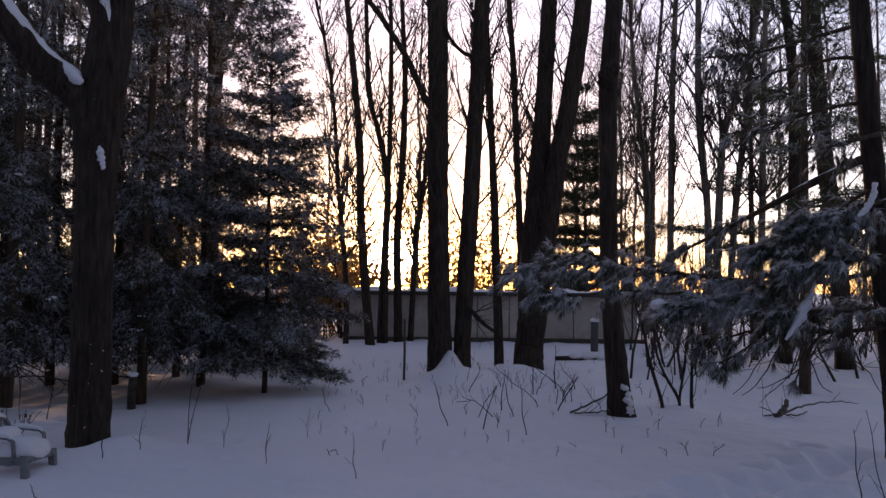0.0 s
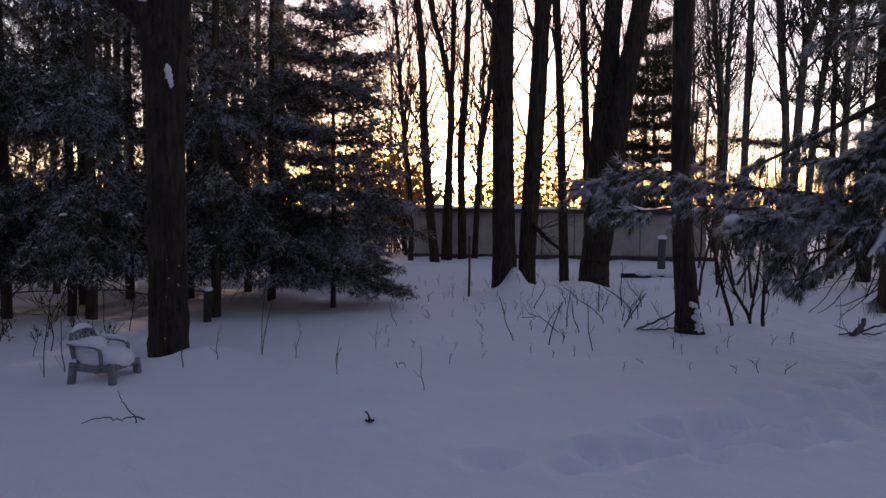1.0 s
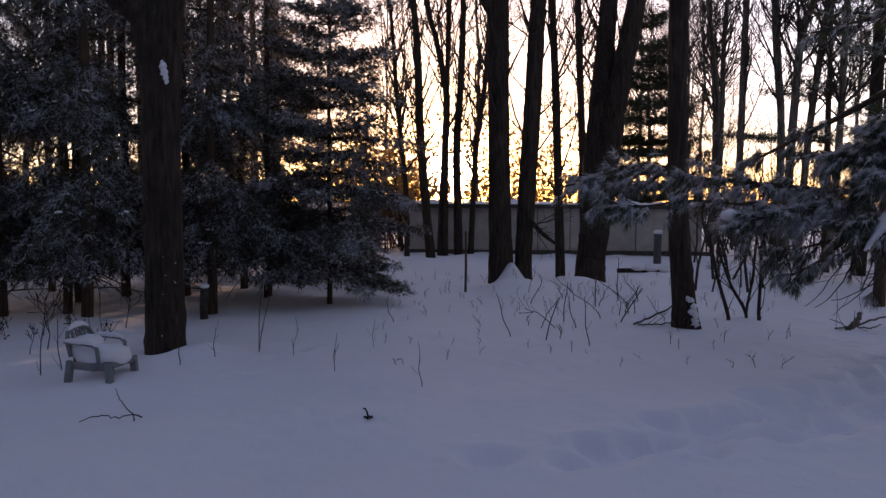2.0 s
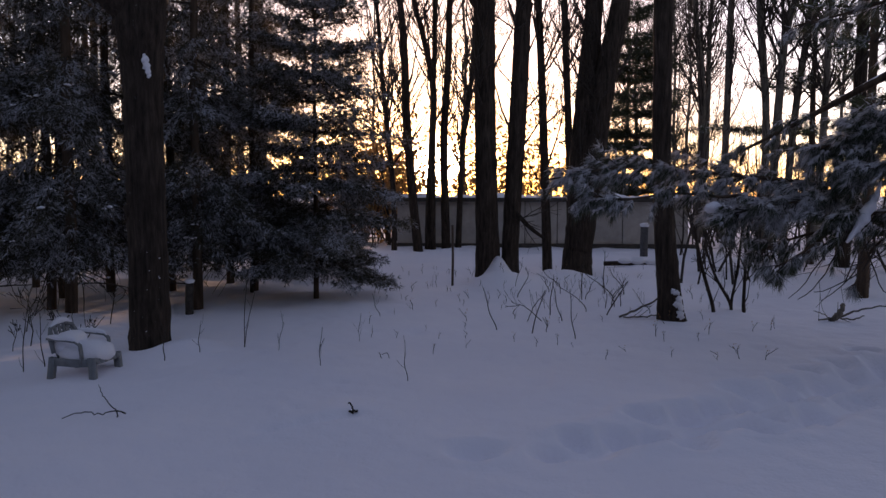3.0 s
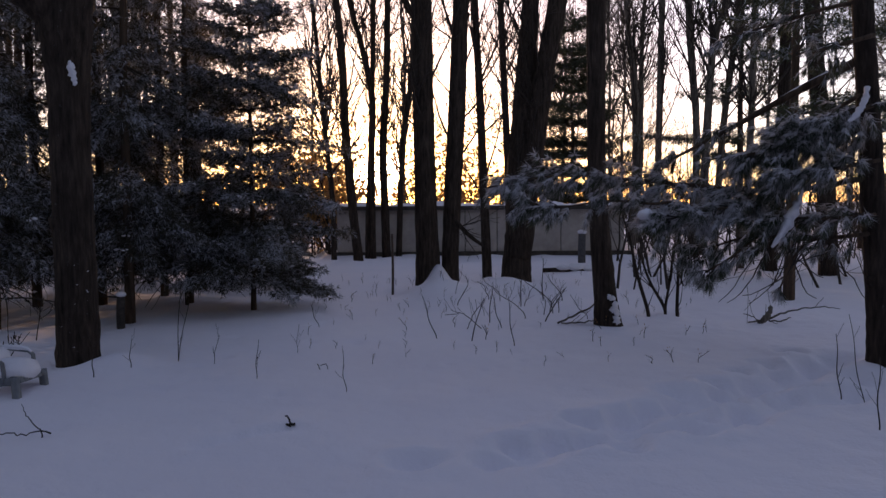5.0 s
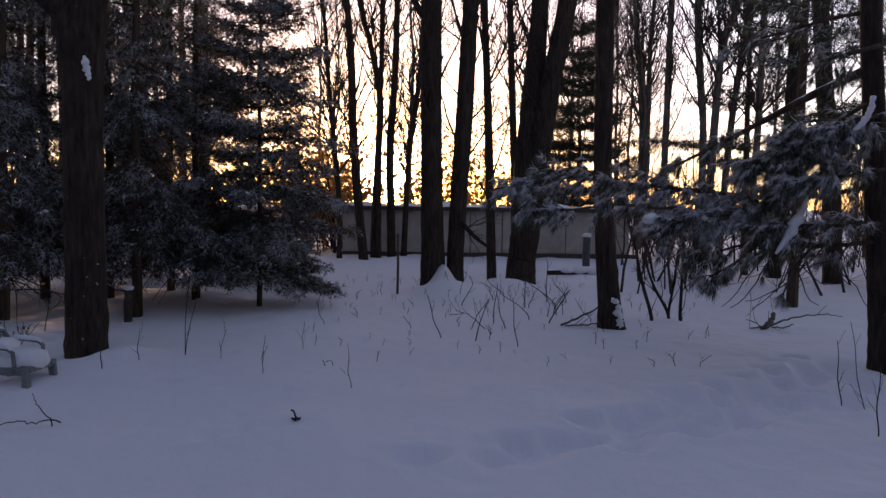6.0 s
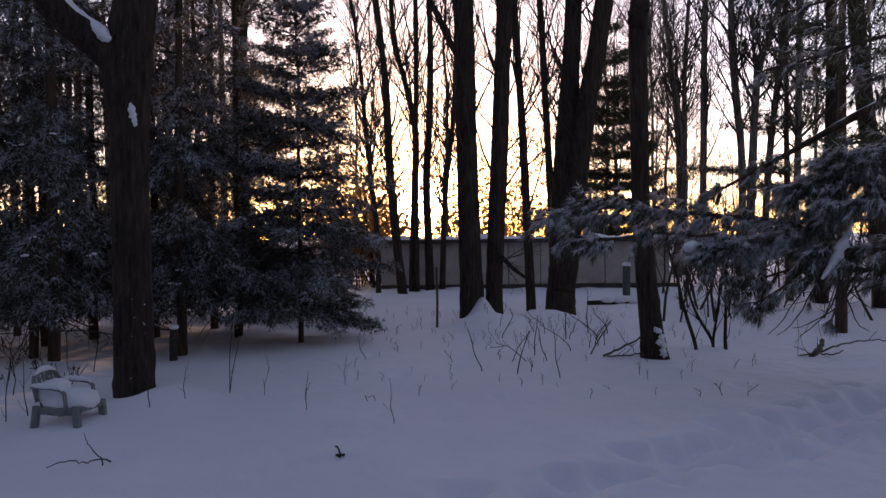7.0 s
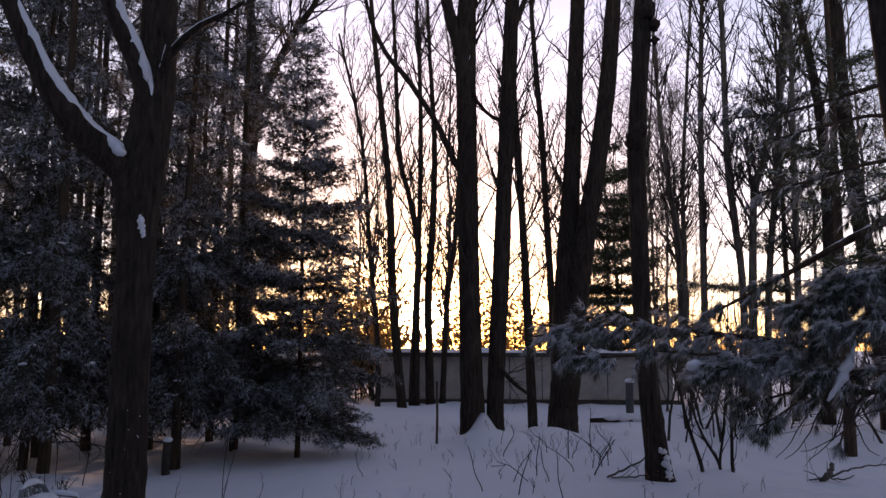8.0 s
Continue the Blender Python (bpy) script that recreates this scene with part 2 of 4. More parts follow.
def blades(mesh, rng, origin, way, count, length, width, spread, droop=0.0):
    """A tuft of thin needles at each origin."""
    o, d = np.repeat(origin, count, 0), np.repeat(unit(way), count, 0)
    m = len(o)
    d = unit(d + spread * rng.standard_normal((m, 3)))
    d[:, 2] -= droop
    d = unit(d)
    side = unit(np.cross(d, rng.standard_normal((m, 3))))
    ln = length * rng.uniform(0.6, 1.15, (m, 1))
    o = o + d * rng.uniform(0, 0.25, (m, 1)) * ln
    v = np.stack([o - side * width / 2, o + side * width / 2, o + d * ln], 1).reshape(-1, 3)
    mesh.add(v, tris=np.arange(3 * m).reshape(-1, 3))


def ball(subdiv):
    bm = bmesh.new()
    bmesh.ops.create_icosphere(bm, subdivisions=subdiv, radius=1.0)
    v = np.array([p.co[:] for p in bm.verts])
    f = np.array([[p.index for p in face.verts] for face in bm.faces])
    bm.free()
    return v, f


BALL1, BALL2 = ball(1), ball(2)


def lumps(mesh, rng, places, sizes, flat=0.5, shape=BALL1, rough=0.16):
    v, f = shape
    for p, s in zip(places, sizes):
        k = v * (1 + rough * rng.standard_normal((len(v), 1))) * (s, s * rng.uniform(0.7, 1.2), s * flat)
        mesh.add(np.asarray(p) + k, tris=f)


def box(mesh, lo, hi, bevel=0.0):
    (x0, y0, z0), (x1, y1, z1) = lo, hi
    bm = bmesh.new()
    bmesh.ops.create_cube(bm, size=1.0, matrix=Matrix.Translation(((x0 + x1) / 2, (y0 + y1) / 2, (z0 + z1) / 2)) @ Matrix.Diagonal((x1 - x0, y1 - y0, z1 - z0, 1)))
    if bevel:
        bmesh.ops.bevel(bm, geom=bm.edges[:], offset=bevel, segments=2, affect="EDGES", profile=0.5)
    bmesh.ops.triangulate(bm, faces=bm.faces[:])
    mesh.add([p.co[:] for p in bm.verts], tris=[[p.index for p in f.verts] for f in bm.faces])
    bm.free()


# ---- ground ----
MOUNDS = [
    # x, y, height, radius
    (0.13, 14.74) + (0.44, 0.22), (0.17, 13.83) + (0.24, 0.62), (1.42, 14.88) + (0.20, 0.45), (1.20, 15.6, 0.16, 0.3),
    (-3.08, 7.72, 0.11, 0.34), (-3.6, 6.9, 0.05, 0.5), (2.54, 10.74) + (0.06, 0.28), (-1.92, 20.50) + (0.14, 0.45),
    (-1.33, 21.82) + (0.12, 0.5), (4.2, 7.3, 0.07, 0.4), (3.25, 10.80) + (0.05, 0.25), (-5.4, 9.6, 0.08, 0.5),
]
_steps = np.random.default_rng(5)


def trail(a, b, pace, sway, count=1):
    a, b = np.array(a), np.array(b)
    n = int(np.linalg.norm(b - a) / pace)
    side = np.array([-(b - a)[1], (b - a)[0]]) / np.linalg.norm(b - a)
    return [(*(a + (b - a) * (i + _steps.uniform(-0.2, 0.2)) / n + side * (sway * (-1) ** i + _steps.normal(0, 0.06))), _steps.uniform(0.14, 0.22), _steps.uniform(0.08, 0.125)) for i in range(n)]


STEPS = trail((0.83, 5.15), (4.07, 8.20), 0.29, 0.10) + trail((1.00, 4.90), (2.70, 6.19), 0.29, 0.09) \
    + trail((-0.03, 4.80), (0.83, 5.15), 0.3, 0.08) + trail((2.70, 6.19), (4.44, 7.08), 0.29, 0.09)
# the shallow furrow that leads to a broken twig, and the trodden hollow under the footprints
_a, _b = np.array((-1.57, 5.18)), np.array((-1.01, 5.53))
STEPS += [(*(_a + (_b - _a) * k / 9), 0.028 + 0.008 * math.sin(2.1 * k), 0.075) for k in range(10)]
_a, _b = np.array((1.2, 5.05)), np.array((4.5, 7.0))
STEPS += [(*(_a + (_b - _a) * k / 18 + (0, 0.1 * math.sin(0.9 * k))), 0.08 + 0.03 * math.sin(2.3 * k), 0.14) for k in range(19)]
_a, _b = np.array((0.46, 4.81)), np.array((3.69, 7.43))
STEPS += [(*(_a + (_b - _a) * k / 16), 0.065 + 0.003 * k + 0.02 * math.sin(1.7 * k), 0.20) for k in range(19)]


# crumbs and scuffs kicked up beside the trails, and small dimples over the yard
STEPS += [(a + _steps.normal(0, 0.22), b + _steps.normal(0, 0.16), _steps.uniform(-0.03, 0.035), _steps.uniform(0.05, 0.10)) for a, b, _, _ in STEPS[:46]]
STEPS += [(_steps.uniform(-3.0, 4.5), _steps.uniform(5.0, 10.5), _steps.uniform(0.01, 0.035), _steps.uniform(0.05, 0.14)) for _ in range(60)]


def height(x, y):
    x, y = np.asarray(x, float), np.asarray(y, float)
    near = np.clip((30 - np.hypot(x, y)) / 20, 0, 1)
    h = near * (0.022 * np.sin(1.1 * x + 0.6 * y) * np.sin(0.8 * y - 0.5 * x + 1) + 0.012 * np.sin(2.7 * x - 1.3 * y + 2) * np.sin(2.1 * y + 0.9 * x))
    h = h + 0.10 * np.clip((np.hypot(x, y) - 30) / 60, 0, 1) * np.sin(0.05 * x + 1) * np.cos(0.06 * y)
    far = np.clip((y - 11) / 4, 0, 1) * np.clip((26 - y) / 3, 0, 1)
    h = h + far * (0.05 * np.sin(1.7 * x + 0.9 * y) * np.sin(1.3 * y - 1.1 * x + 2) + 0.03 * np.sin(3.9 * x + 1) * np.sin(2.9 * y + 0.7 * x))
    for mx, my, mh, mr in MOUNDS:
        h = h + mh * np.exp(-((x - mx) ** 2 + (y - my) ** 2) / mr ** 2)
    for sx, sy, sd, sr in STEPS:
        d = ((x - sx) ** 2 + (y - sy) ** 2) / sr ** 2
        h = h - sd * np.exp(-d) + 0.12 * sd * np.exp(-(np.sqrt(d) - 1.9) ** 2 * 3)
    return h


def ground_z(x, y):
    return float(height(x, y))


def spaced(lo, hi, step, reach, grow=1.22):
    inner = np.arange(lo, hi, step)
    out, s = [], step
    while not out or out[-1] < reach:
        s *= grow
        out.append((out[-1] if out else 0) + s)
    out = np.array(out)
    return np.concatenate([lo - out[::-1], inner, inner[-1] + out])


xs, ys = spaced(-4.8, 6.0, 0.05, 3000), spaced(3.0, 14.0, 0.05, 3000)
gx, gy = np.meshgrid(xs, ys)
gz = height(gx, gy)
_fine = np.array([noise.noise((a * 2.2, b * 2.2, 0)) + 0.5 * noise.noise((a * 6, b * 6, 3)) if abs(a) < 14 and -2 < b < 26 else 0 for a, b in zip(gx.ravel(), gy.ravel())])
gz += 0.018 * _fine.reshape(gz.shape)
sheet = Mesh()
ny, nx = gx.shape
gi, gj = np.meshgrid(np.arange(ny - 1), np.arange(nx - 1), indexing="ij")
c0 = (gi * nx + gj).ravel()
sheet.add(np.stack([gx, gy, gz], -1), np.stack([c0, c0 + 1, c0 + nx + 1, c0 + nx], -1))
ground = new("ground", sheet.data("ground", SNOW))
tagged(ground, "bluish white untouched snow with a trail of footprints", "snow", kind="structure")


# unseen dark wall behind the camera, added to hold back light from the sky
SKY_BLOCKER = plain_material("sky_blocker", (0.015, 0.018, 0.012), (0.05, 0.05, 0.038), 0.8, 0.95, 0, 0.1)
rng = np.random.default_rng(9)
m = Mesh()
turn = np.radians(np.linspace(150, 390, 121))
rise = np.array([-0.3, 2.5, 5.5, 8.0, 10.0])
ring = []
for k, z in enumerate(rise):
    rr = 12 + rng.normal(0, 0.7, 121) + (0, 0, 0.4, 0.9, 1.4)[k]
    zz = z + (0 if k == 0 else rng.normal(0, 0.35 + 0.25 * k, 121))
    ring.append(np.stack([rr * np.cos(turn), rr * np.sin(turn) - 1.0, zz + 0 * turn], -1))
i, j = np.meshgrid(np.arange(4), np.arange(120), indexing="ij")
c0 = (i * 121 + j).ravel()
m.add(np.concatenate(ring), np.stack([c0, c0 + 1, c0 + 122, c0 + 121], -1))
tagged(new("backdrop", m.data("backdrop", SKY_BLOCKER)), "unseen dark wall round the yard, added to hold back sky light", "woods", kind="structure")


# ---- trees ----
def trunk_mesh(rows, seed, sides=18, flare=0.35, knots=4):
    """A bark-rough trunk through rows of x, y, z, radius, flared at its foot."""
    rng = np.random.default_rng(seed)
    pts, rad = smooth_path(rows, 9)
    rise = pts[:, 2] - pts[0, 2]
    rad = rad * (1 + flare * np.exp(-rise / 0.28))
    rad = rad * (1 + 0.012 * rng.standard_normal(len(rad)))
    m = Mesh()
    tube(m, pts, rad, sides, rng, 0.025)
    for _ in range(knots):
        i = int(rng.integers(len(pts) // 6, len(pts) - 1))
        d = unit(rng.standard_normal(3) * (1, 1, 0.2))
        lumps(m, rng, [pts[i] + d * rad[i] * 0.8], [rad[i] * 0.5], 1.3, BALL1, 0.1)
    return m, pts, rad


def limb_tubes(rng, pts, rad, sides=8, twigs=None, count=0, reach=1.0, lift=0.05, deep=2):
    """One limb as a mesh, with finer branches of it going into the mesh twigs."""
    m = Mesh()
    tube(m, pts, rad, sides, rng, 0.04)
    if twigs is not None:
        fork(rng, twigs, pts, rad, count, reach, lift, deep)
    return m


def fork(rng, twigs, pts, rad, count, reach, lift, deep, lo=0.2, thin=0.003):
    n = len(pts)
    tan = unit(np.gradient(pts, axis=0))
    for _ in range(count):
        i = int(rng.uniform(lo, 0.98) * (n - 1))
        side = unit(np.cross(tan[i], rng.standard_normal(3)))
        way = unit(tan[i] * rng.uniform(0.5, 1.1) + side * rng.uniform(0.5, 1.0) + (0, 0, lift))
        ln = reach * rng.uniform(0.45, 1.1)
        r = min(rad[i] * 0.5, 0.006 + 0.010 * ln)
        k = 5 if deep > 1 else 3 if thin < 0.005 else 2
        p = wander(rng, pts[i], way, ln, k, 0.13 if k > 2 else 0.18, lift * 0.5)
        rr = np.linspace(r, max(r * 0.3, thin), k + 1)
        tube(twigs, p, rr, 4 if r > 0.015 else 3, cap=False)
        if deep > 1:
            fork(rng, twigs, p, rr, int(rng.integers(3, 6)), ln * 0.5, lift, deep - 1, 0.2, thin)


def bare_mesh(seed, tall, r0, twigginess=1.0, lean=0.03, low=0.3):
    """Trunk and crown of a leafless tree at the origin."""
    rng = np.random.default_rng(seed)
    n = 12
    pts = np.zeros((n, 3))
    pts[:, 2] = np.linspace(-0.15, tall, n)
    pts[1:, :2] = np.cumsum(rng.normal(0, 0.05, (n - 1, 2)) + rng.normal(0, lean, 2), 0) * tall / 10
    rad = r0 * np.linspace(1, 0.22, n)
    rad[0] *= 1.3
    trunk, crown = Mesh(), Mesh()
    tube(trunk, pts, rad, 9, rng, 0.04)
    for _ in range(int(19 * twigginess)):
        h = rng.uniform(low, 0.97)
        i = min(int(h * (n - 1)), n - 2)
        start = pts[i] + (pts[i + 1] - pts[i]) * (h * (n - 1) - i)
        a = rng.uniform(0, 2 * np.pi)
        up = rng.uniform(0.7, 1.9)
        ln = tall * (0.12 + 0.28 * (1 - h)) * rng.uniform(0.6, 1.15)
        p = wander(rng, start, (math.cos(a), math.sin(a), up), ln, 7, 0.10, 0.03)
        r = np.linspace(min(rad[i] * 0.5, 0.010 + 0.010 * ln), 0.006, 8)
        tube(crown, p, r, 5, cap=False)
        fork(rng, crown, p, r, int(9 * twigginess), ln * 0.5, 0.12, 2, 0.12, 0.009)
    return trunk, crown


def bare_tree(trunk, crown, bark, name="bare_tree"):
    t = thing(name, "slender leafless grey tree standing in snow", "tree", group="bare trees behind the yard")
    part("trunk", trunk, bark, t)
    part("crown", crown, TWIG, t, "fine bare twigs")
    return t


def conifer_meshes(seed, tall, wide, low, whorls, tuft, needle_mat, droop=0.25, per=5, girth=0.012, count=11, skip=0.0):
    """Trunk, boughs, needles and snow of a conifer at the origin."""
    rng = np.random.default_rng(seed)
    n = 14
    pts = np.zeros((n, 3))
    pts[:, 2] = np.linspace(-0.15, tall, n)
    pts[1:, :2] = np.cumsum(rng.normal(0, 0.02, (n - 1, 2)), 0)
    rad = girth * tall * np.linspace(1, 0.1, n)
    trunk, wood, green, white = Mesh(), Mesh(), Mesh(), Mesh()
    tube(trunk, pts, rad, 10, rng, 0.05)
    origin, way, caps, size = [], [], [], []
    for k in range(whorls):
        h = low + (tall - low) * ((k + rng.uniform(0, 0.8)) / whorls) ** 1.05
        f = (h - low) / (tall - low)
        reach = wide * (1 - f) ** 0.7 * (0.55 + 0.45 * min(1, f * 5 + 0.5)) + 0.12
        a0 = rng.uniform(0, 6.28)
        for b in range(per):
            a = a0 + 6.283 * b / per + rng.normal(0, 0.25)
            if rng.random() < skip * min(1.0, 0.5 + 2.0 * f):
                continue
            ln = reach * rng.uniform(0.5, 1.15)
            start = np.array([np.interp(h, pts[:, 2], pts[:, 0]), np.interp(h, pts[:, 2], pts[:, 1]), h])
            d = np.array([math.cos(a), math.sin(a), 0.22 - droop * (1 - f) + 0.5 * f + rng.normal(0, 0.3 * droop)])
            p = wander(rng, start, d, ln, 6, 0.06, -droop * 0.08)
            tube(wood, p, np.linspace(0.006 + 0.008 * ln, 0.003, 7), 4, cap=False)
            m = max(3, int(ln / (tuft * 0.62)))
            for s in np.linspace(0.2, 1.0, m):
                q = np.array([np.interp(s * 6, range(7), p[:, c]) for c in range(3)])
                along = unit(p[min(6, int(s * 6) + 1)] - p[max(0, int(s * 6) - 1)])
                for sgn in (-1, 1):
                    side = unit(np.cross(along, (0, 0, 1))) * sgn
                    tl = ln * 0.36 * (1.15 - s) + tuft * 0.7
                    tw = unit(along * 0.8 + side + (0, 0, -droop * rng.uniform(0, 1.2)))
                    steps = max(1, int(tl / (tuft * 0.55)))
                    for e in range(steps):
                        origin.append(q + tw * tl * (e + 0.3) / steps + rng.normal(0, 0.02, 3))
                        way.append(tw + rng.normal(0, 0.25, 3))
                if rng.random() < 0.05:
                    for _ in range(3):
                        caps.append(q + rng.normal(0, 0.035, 3) * (1, 1, 0.3) + (0, 0, 0.015))
                        size.append(rng.uniform(0.012, 0.04))
            origin.append(p[-1])
            way.append(unit(p[-1] - p[-2]))
    for _ in range(7):                                # bare dead branches under the crown
        a = rng.uniform(0, 6.283)
        p = wander(rng, (0, 0, rng.uniform(0.25, low + 0.4)), (math.cos(a), math.sin(a), rng.uniform(-0.1, 0.35)), rng.uniform(0.5, 1.1), 6, 0.1, -0.09)
        tube(wood, p, np.linspace(0.012, 0.004, 7), 4, cap=False)
        fork(rng, wood, p, np.linspace(0.012, 0.004, 7), 3, 0.4, -0.1, 1)
    origin, way = np.array(origin), np.array(way)
    keep = origin[:, 2] > low - 0.2
    origin, way = np.repeat(origin[keep], 2, 0), np.repeat(way[keep], 2, 0)
    origin = origin + rng.normal(0, tuft * 0.28, origin.shape)
    blades(green, rng, origin, way, (count + 1) // 2, tuft * 0.64, tuft * 0.095, 0.7, 0.25)
    lumps(white, rng, caps, size, 0.45)
    return trunk, wood, green, white


def conifer(meshes, needle_mat, label, name="conifer", group="conifers of the dense stand"):
    t = thing(name, label, "conifer", group=group)
    trunk, wood, green, white = meshes
    part("trunk", trunk, BARK_PINE, t)
    part("framework", wood, TWIG, t)
    part("foliage", green, needle_mat, t, "dark green frosted needles", smooth=False)
    part("snow_cover", white, SNOW_CAP, t, "small clumps of snow")
    return t


def upper_snow(rng, pts, rad, share=0.5, lo=0, hi=None):
    """A ridge of snow lying along the upper side of a limb."""
    m = Mesh()
    p, r = np.array(pts[lo:hi]), np.array(rad[lo:hi])
    t = unit(np.gradient(p, axis=0))
    up = unit(np.array((0, -0.35, 1.0)) - t * (t @ np.array((0, -0.35, 1.0)))[:, None])
    p = p + up * (r * 0.55)[:, None]
    taper = np.sin(np.linspace(0.25, np.pi - 0.25, len(p))) ** 0.4
    tube(m, p, r * share * taper * (1 + 0.06 * rng.standard_normal(len(p))), 9, rng, 0.04)
    return m


# forked tree beside the chair
rng = np.random.default_rng(11)
forked = thing("forked_tree", "thick dark forked tree with snow along its limbs", "tree")
m, pts, rad = trunk_mesh([(-3.50, 7.75, -0.05, 0.203), (-3.50, 7.75, 0.84, 0.195), (-3.51, 7.75, 1.91, 0.187), (-3.51, 7.75, 2.82, 0.203), (-3.51, 7.75, 3.40, 0.243),
                          (-3.43, 7.80, 4.17, 0.210), (-3.43, 7.85, 5.01, 0.189), (-3.50, 7.90, 6.21, 0.173), (-3.70, 8.00, 8.95, 0.134)], 1, 22, 0.02)
part("trunk", m, BARK, forked)
twigs = Mesh()
for rows, sides in (
        ([(-3.52, 7.75, 3.30, 0.170), (-3.71, 7.60, 3.55, 0.166), (-3.95, 7.40, 3.76, 0.146), (-4.15, 7.20, 4.09, 0.126), (-4.38, 7.10, 4.56, 0.109), (-4.61, 7.00, 5.13, 0.097), (-4.93, 6.90, 6.15, 0.075)], 14),
        ([(-3.41, 7.80, 3.80, 0.131), (-3.45, 7.70, 4.20, 0.124), (-3.56, 7.60, 4.63, 0.111), (-3.73, 7.50, 5.05, 0.104), (-3.88, 7.40, 5.56, 0.092), (-4.08, 7.30, 6.64, 0.069)], 14),
        ([(-3.37, 7.80, 4.54, 0.063), (-3.18, 7.70, 4.78, 0.045), (-2.91, 7.60, 4.97, 0.033), (-2.59, 7.50, 5.07, 0.025), (-2.38, 7.40, 5.14, 0.016)], 8),
        ([(-3.37, 7.70, 4.32, 0.045), (-3.22, 7.55, 4.60, 0.036), (-3.17, 7.50, 4.80, 0.030)], 8)):
    p, r = smooth_path(rows, 6)
    part("limb", limb_tubes(rng, p, r, sides, twigs, 5, 0.8, 0.1), BARK, forked)
    part("snow", upper_snow(rng, p, r, 0.62, 3 if len(p) > 30 else 0, int(len(p) * 0.93)), SNOW_CAP, forked, "ridge of snow on the limb")
part("twig_crown", twigs, TWIG, forked)
m = Mesh()
lumps(m, rng, [(-3.39, 7.545, 2.90), (-3.375, 7.54, 2.85), (-3.36, 7.54, 2.80), (-3.352, 7.545, 2.75), (-3.40, 7.55, 2.95)], [0.030, 0.036, 0.031, 0.020, 0.016], 1.2, BALL2, 0.25)
part("snow", m, SNOW_CAP, forked, "snow patch caught on the bark")
m = Mesh()
flecks = []
for _ in range(46):
    a, z = rng.uniform(3.6, 5.9), 0.08 + 0.95 * rng.random() ** 1.5
    flecks.append((-3.50 + 0.187 * math.cos(a), 7.75 + 0.187 * math.sin(a), z))
lumps(m, rng, flecks, rng.uniform(0.004, 0.011, 46), 0.7, BALL1, 0.35)
part("snow_cover", m, SNOW_CAP, forked, "flecks of snow stuck to the bark")
m = Mesh()
p, r = smooth_path([(-3.97, 7.50, 3.95, 0.025), (-3.86, 7.49, 3.83, 0.033), (-3.75, 7.47, 3.73, 0.046), (-3.64, 7.45, 3.64, 0.062), (-3.58, 7.45, 3.59, 0.049), (-3.54, 7.46, 3.59, 0.016)], 5)
tube(m, p, r, 9, rng, 0.12)
part("snow", m, SNOW_CAP, forked, "snow in the crotch of the fork")

# twin trees with a drift between them
rng = np.random.default_rng(12)
twin = thing("twin_tree", "tall twin-stemmed tree rising from a snow mound", "tree")
m, pts, rad = trunk_mesh([(-0.05, 15.00, -0.33, 0.230), (-0.06, 15.00, 0.33, 0.235), (-0.10, 15.00, 1.82, 0.213), (-0.13, 15.00, 3.47, 0.202), (-0.15, 15.00, 5.17, 0.197), (-0.18, 15.00, 6.91, 0.202), (-0.19, 15.00, 7.98, 0.219), (-0.12, 15.00, 9.07, 0.164), (-0.02, 15.00, 11.18, 0.131), (0.14, 15.10, 15.17, 0.077)], 2)
part("trunk", m, BARK, twin)
m, pts2, rad2 = trunk_mesh([(0.47, 15.10, -0.34, 0.154), (0.37, 15.10, 0.22, 0.165), (0.43, 15.10, 1.83, 0.165), (0.52, 15.10, 3.48, 0.165), (0.59, 15.10, 5.18, 0.154), (0.68, 15.10, 6.93, 0.154), (0.77, 15.10, 8.74, 0.143), (0.90, 15.10, 11.22, 0.110), (1.05, 15.10, 14.87, 0.066)], 3)
part("trunk", m, BARK, twin)
twigs = Mesh()
for rows in ([(-0.21, 15.00, 7.38, 0.142), (-0.43, 14.90, 8.06, 0.130), (-0.60, 14.80, 8.74, 0.113), (-0.85, 14.60, 10.09, 0.085), (-1.14, 14.40, 12.05, 0.047)],
             [(-0.17, 15.00, 5.03, 0.071), (-0.37, 14.90, 5.23, 0.065), (-0.78, 14.70, 6.06, 0.059), (-1.31, 14.50, 6.84, 0.053), (-1.74, 14.30, 7.34, 0.047), (-2.05, 14.10, 8.08, 0.036), (-2.24, 14.00, 9.19, 0.026)],
             [(0.59, 15.10, 6.17, 0.050), (0.31, 15.00, 6.26, 0.038), (0.05, 14.90, 6.52, 0.033), (-0.06, 14.80, 6.84, 0.022)],
             [(0.39, 15.10, 1.39, 0.044), (0.57, 14.90, 1.15, 0.043), (0.77, 14.70, 0.95, 0.038), (0.98, 14.60, 0.80, 0.027)],
             [(0.74, 15.10, 8.01, 0.066), (0.99, 15.20, 8.66, 0.055), (1.24, 15.30, 9.57, 0.045), (1.45, 15.40, 11.40, 0.028)]):
    p, r = smooth_path(rows, 5)
    part("limb", limb_tubes(rng, p, r, 8, twigs, 6, 1.0, 0.15), BARK, twin)
fork(rng, twigs, pts, rad, 34, 1.9, 0.22, 3, 0.3, 0.006)
fork(rng, twigs, pts2, rad2, 34, 1.9, 0.22, 3, 0.3, 0.006)
part("twig_crown", twigs, TWIG, twin)
m = Mesh()
lumps(m, rng, [(-0.13, 14.84, 7.37)], [0.04], 2.6, BALL2, 0.25)
part("snow", m, SNOW_CAP, twin)

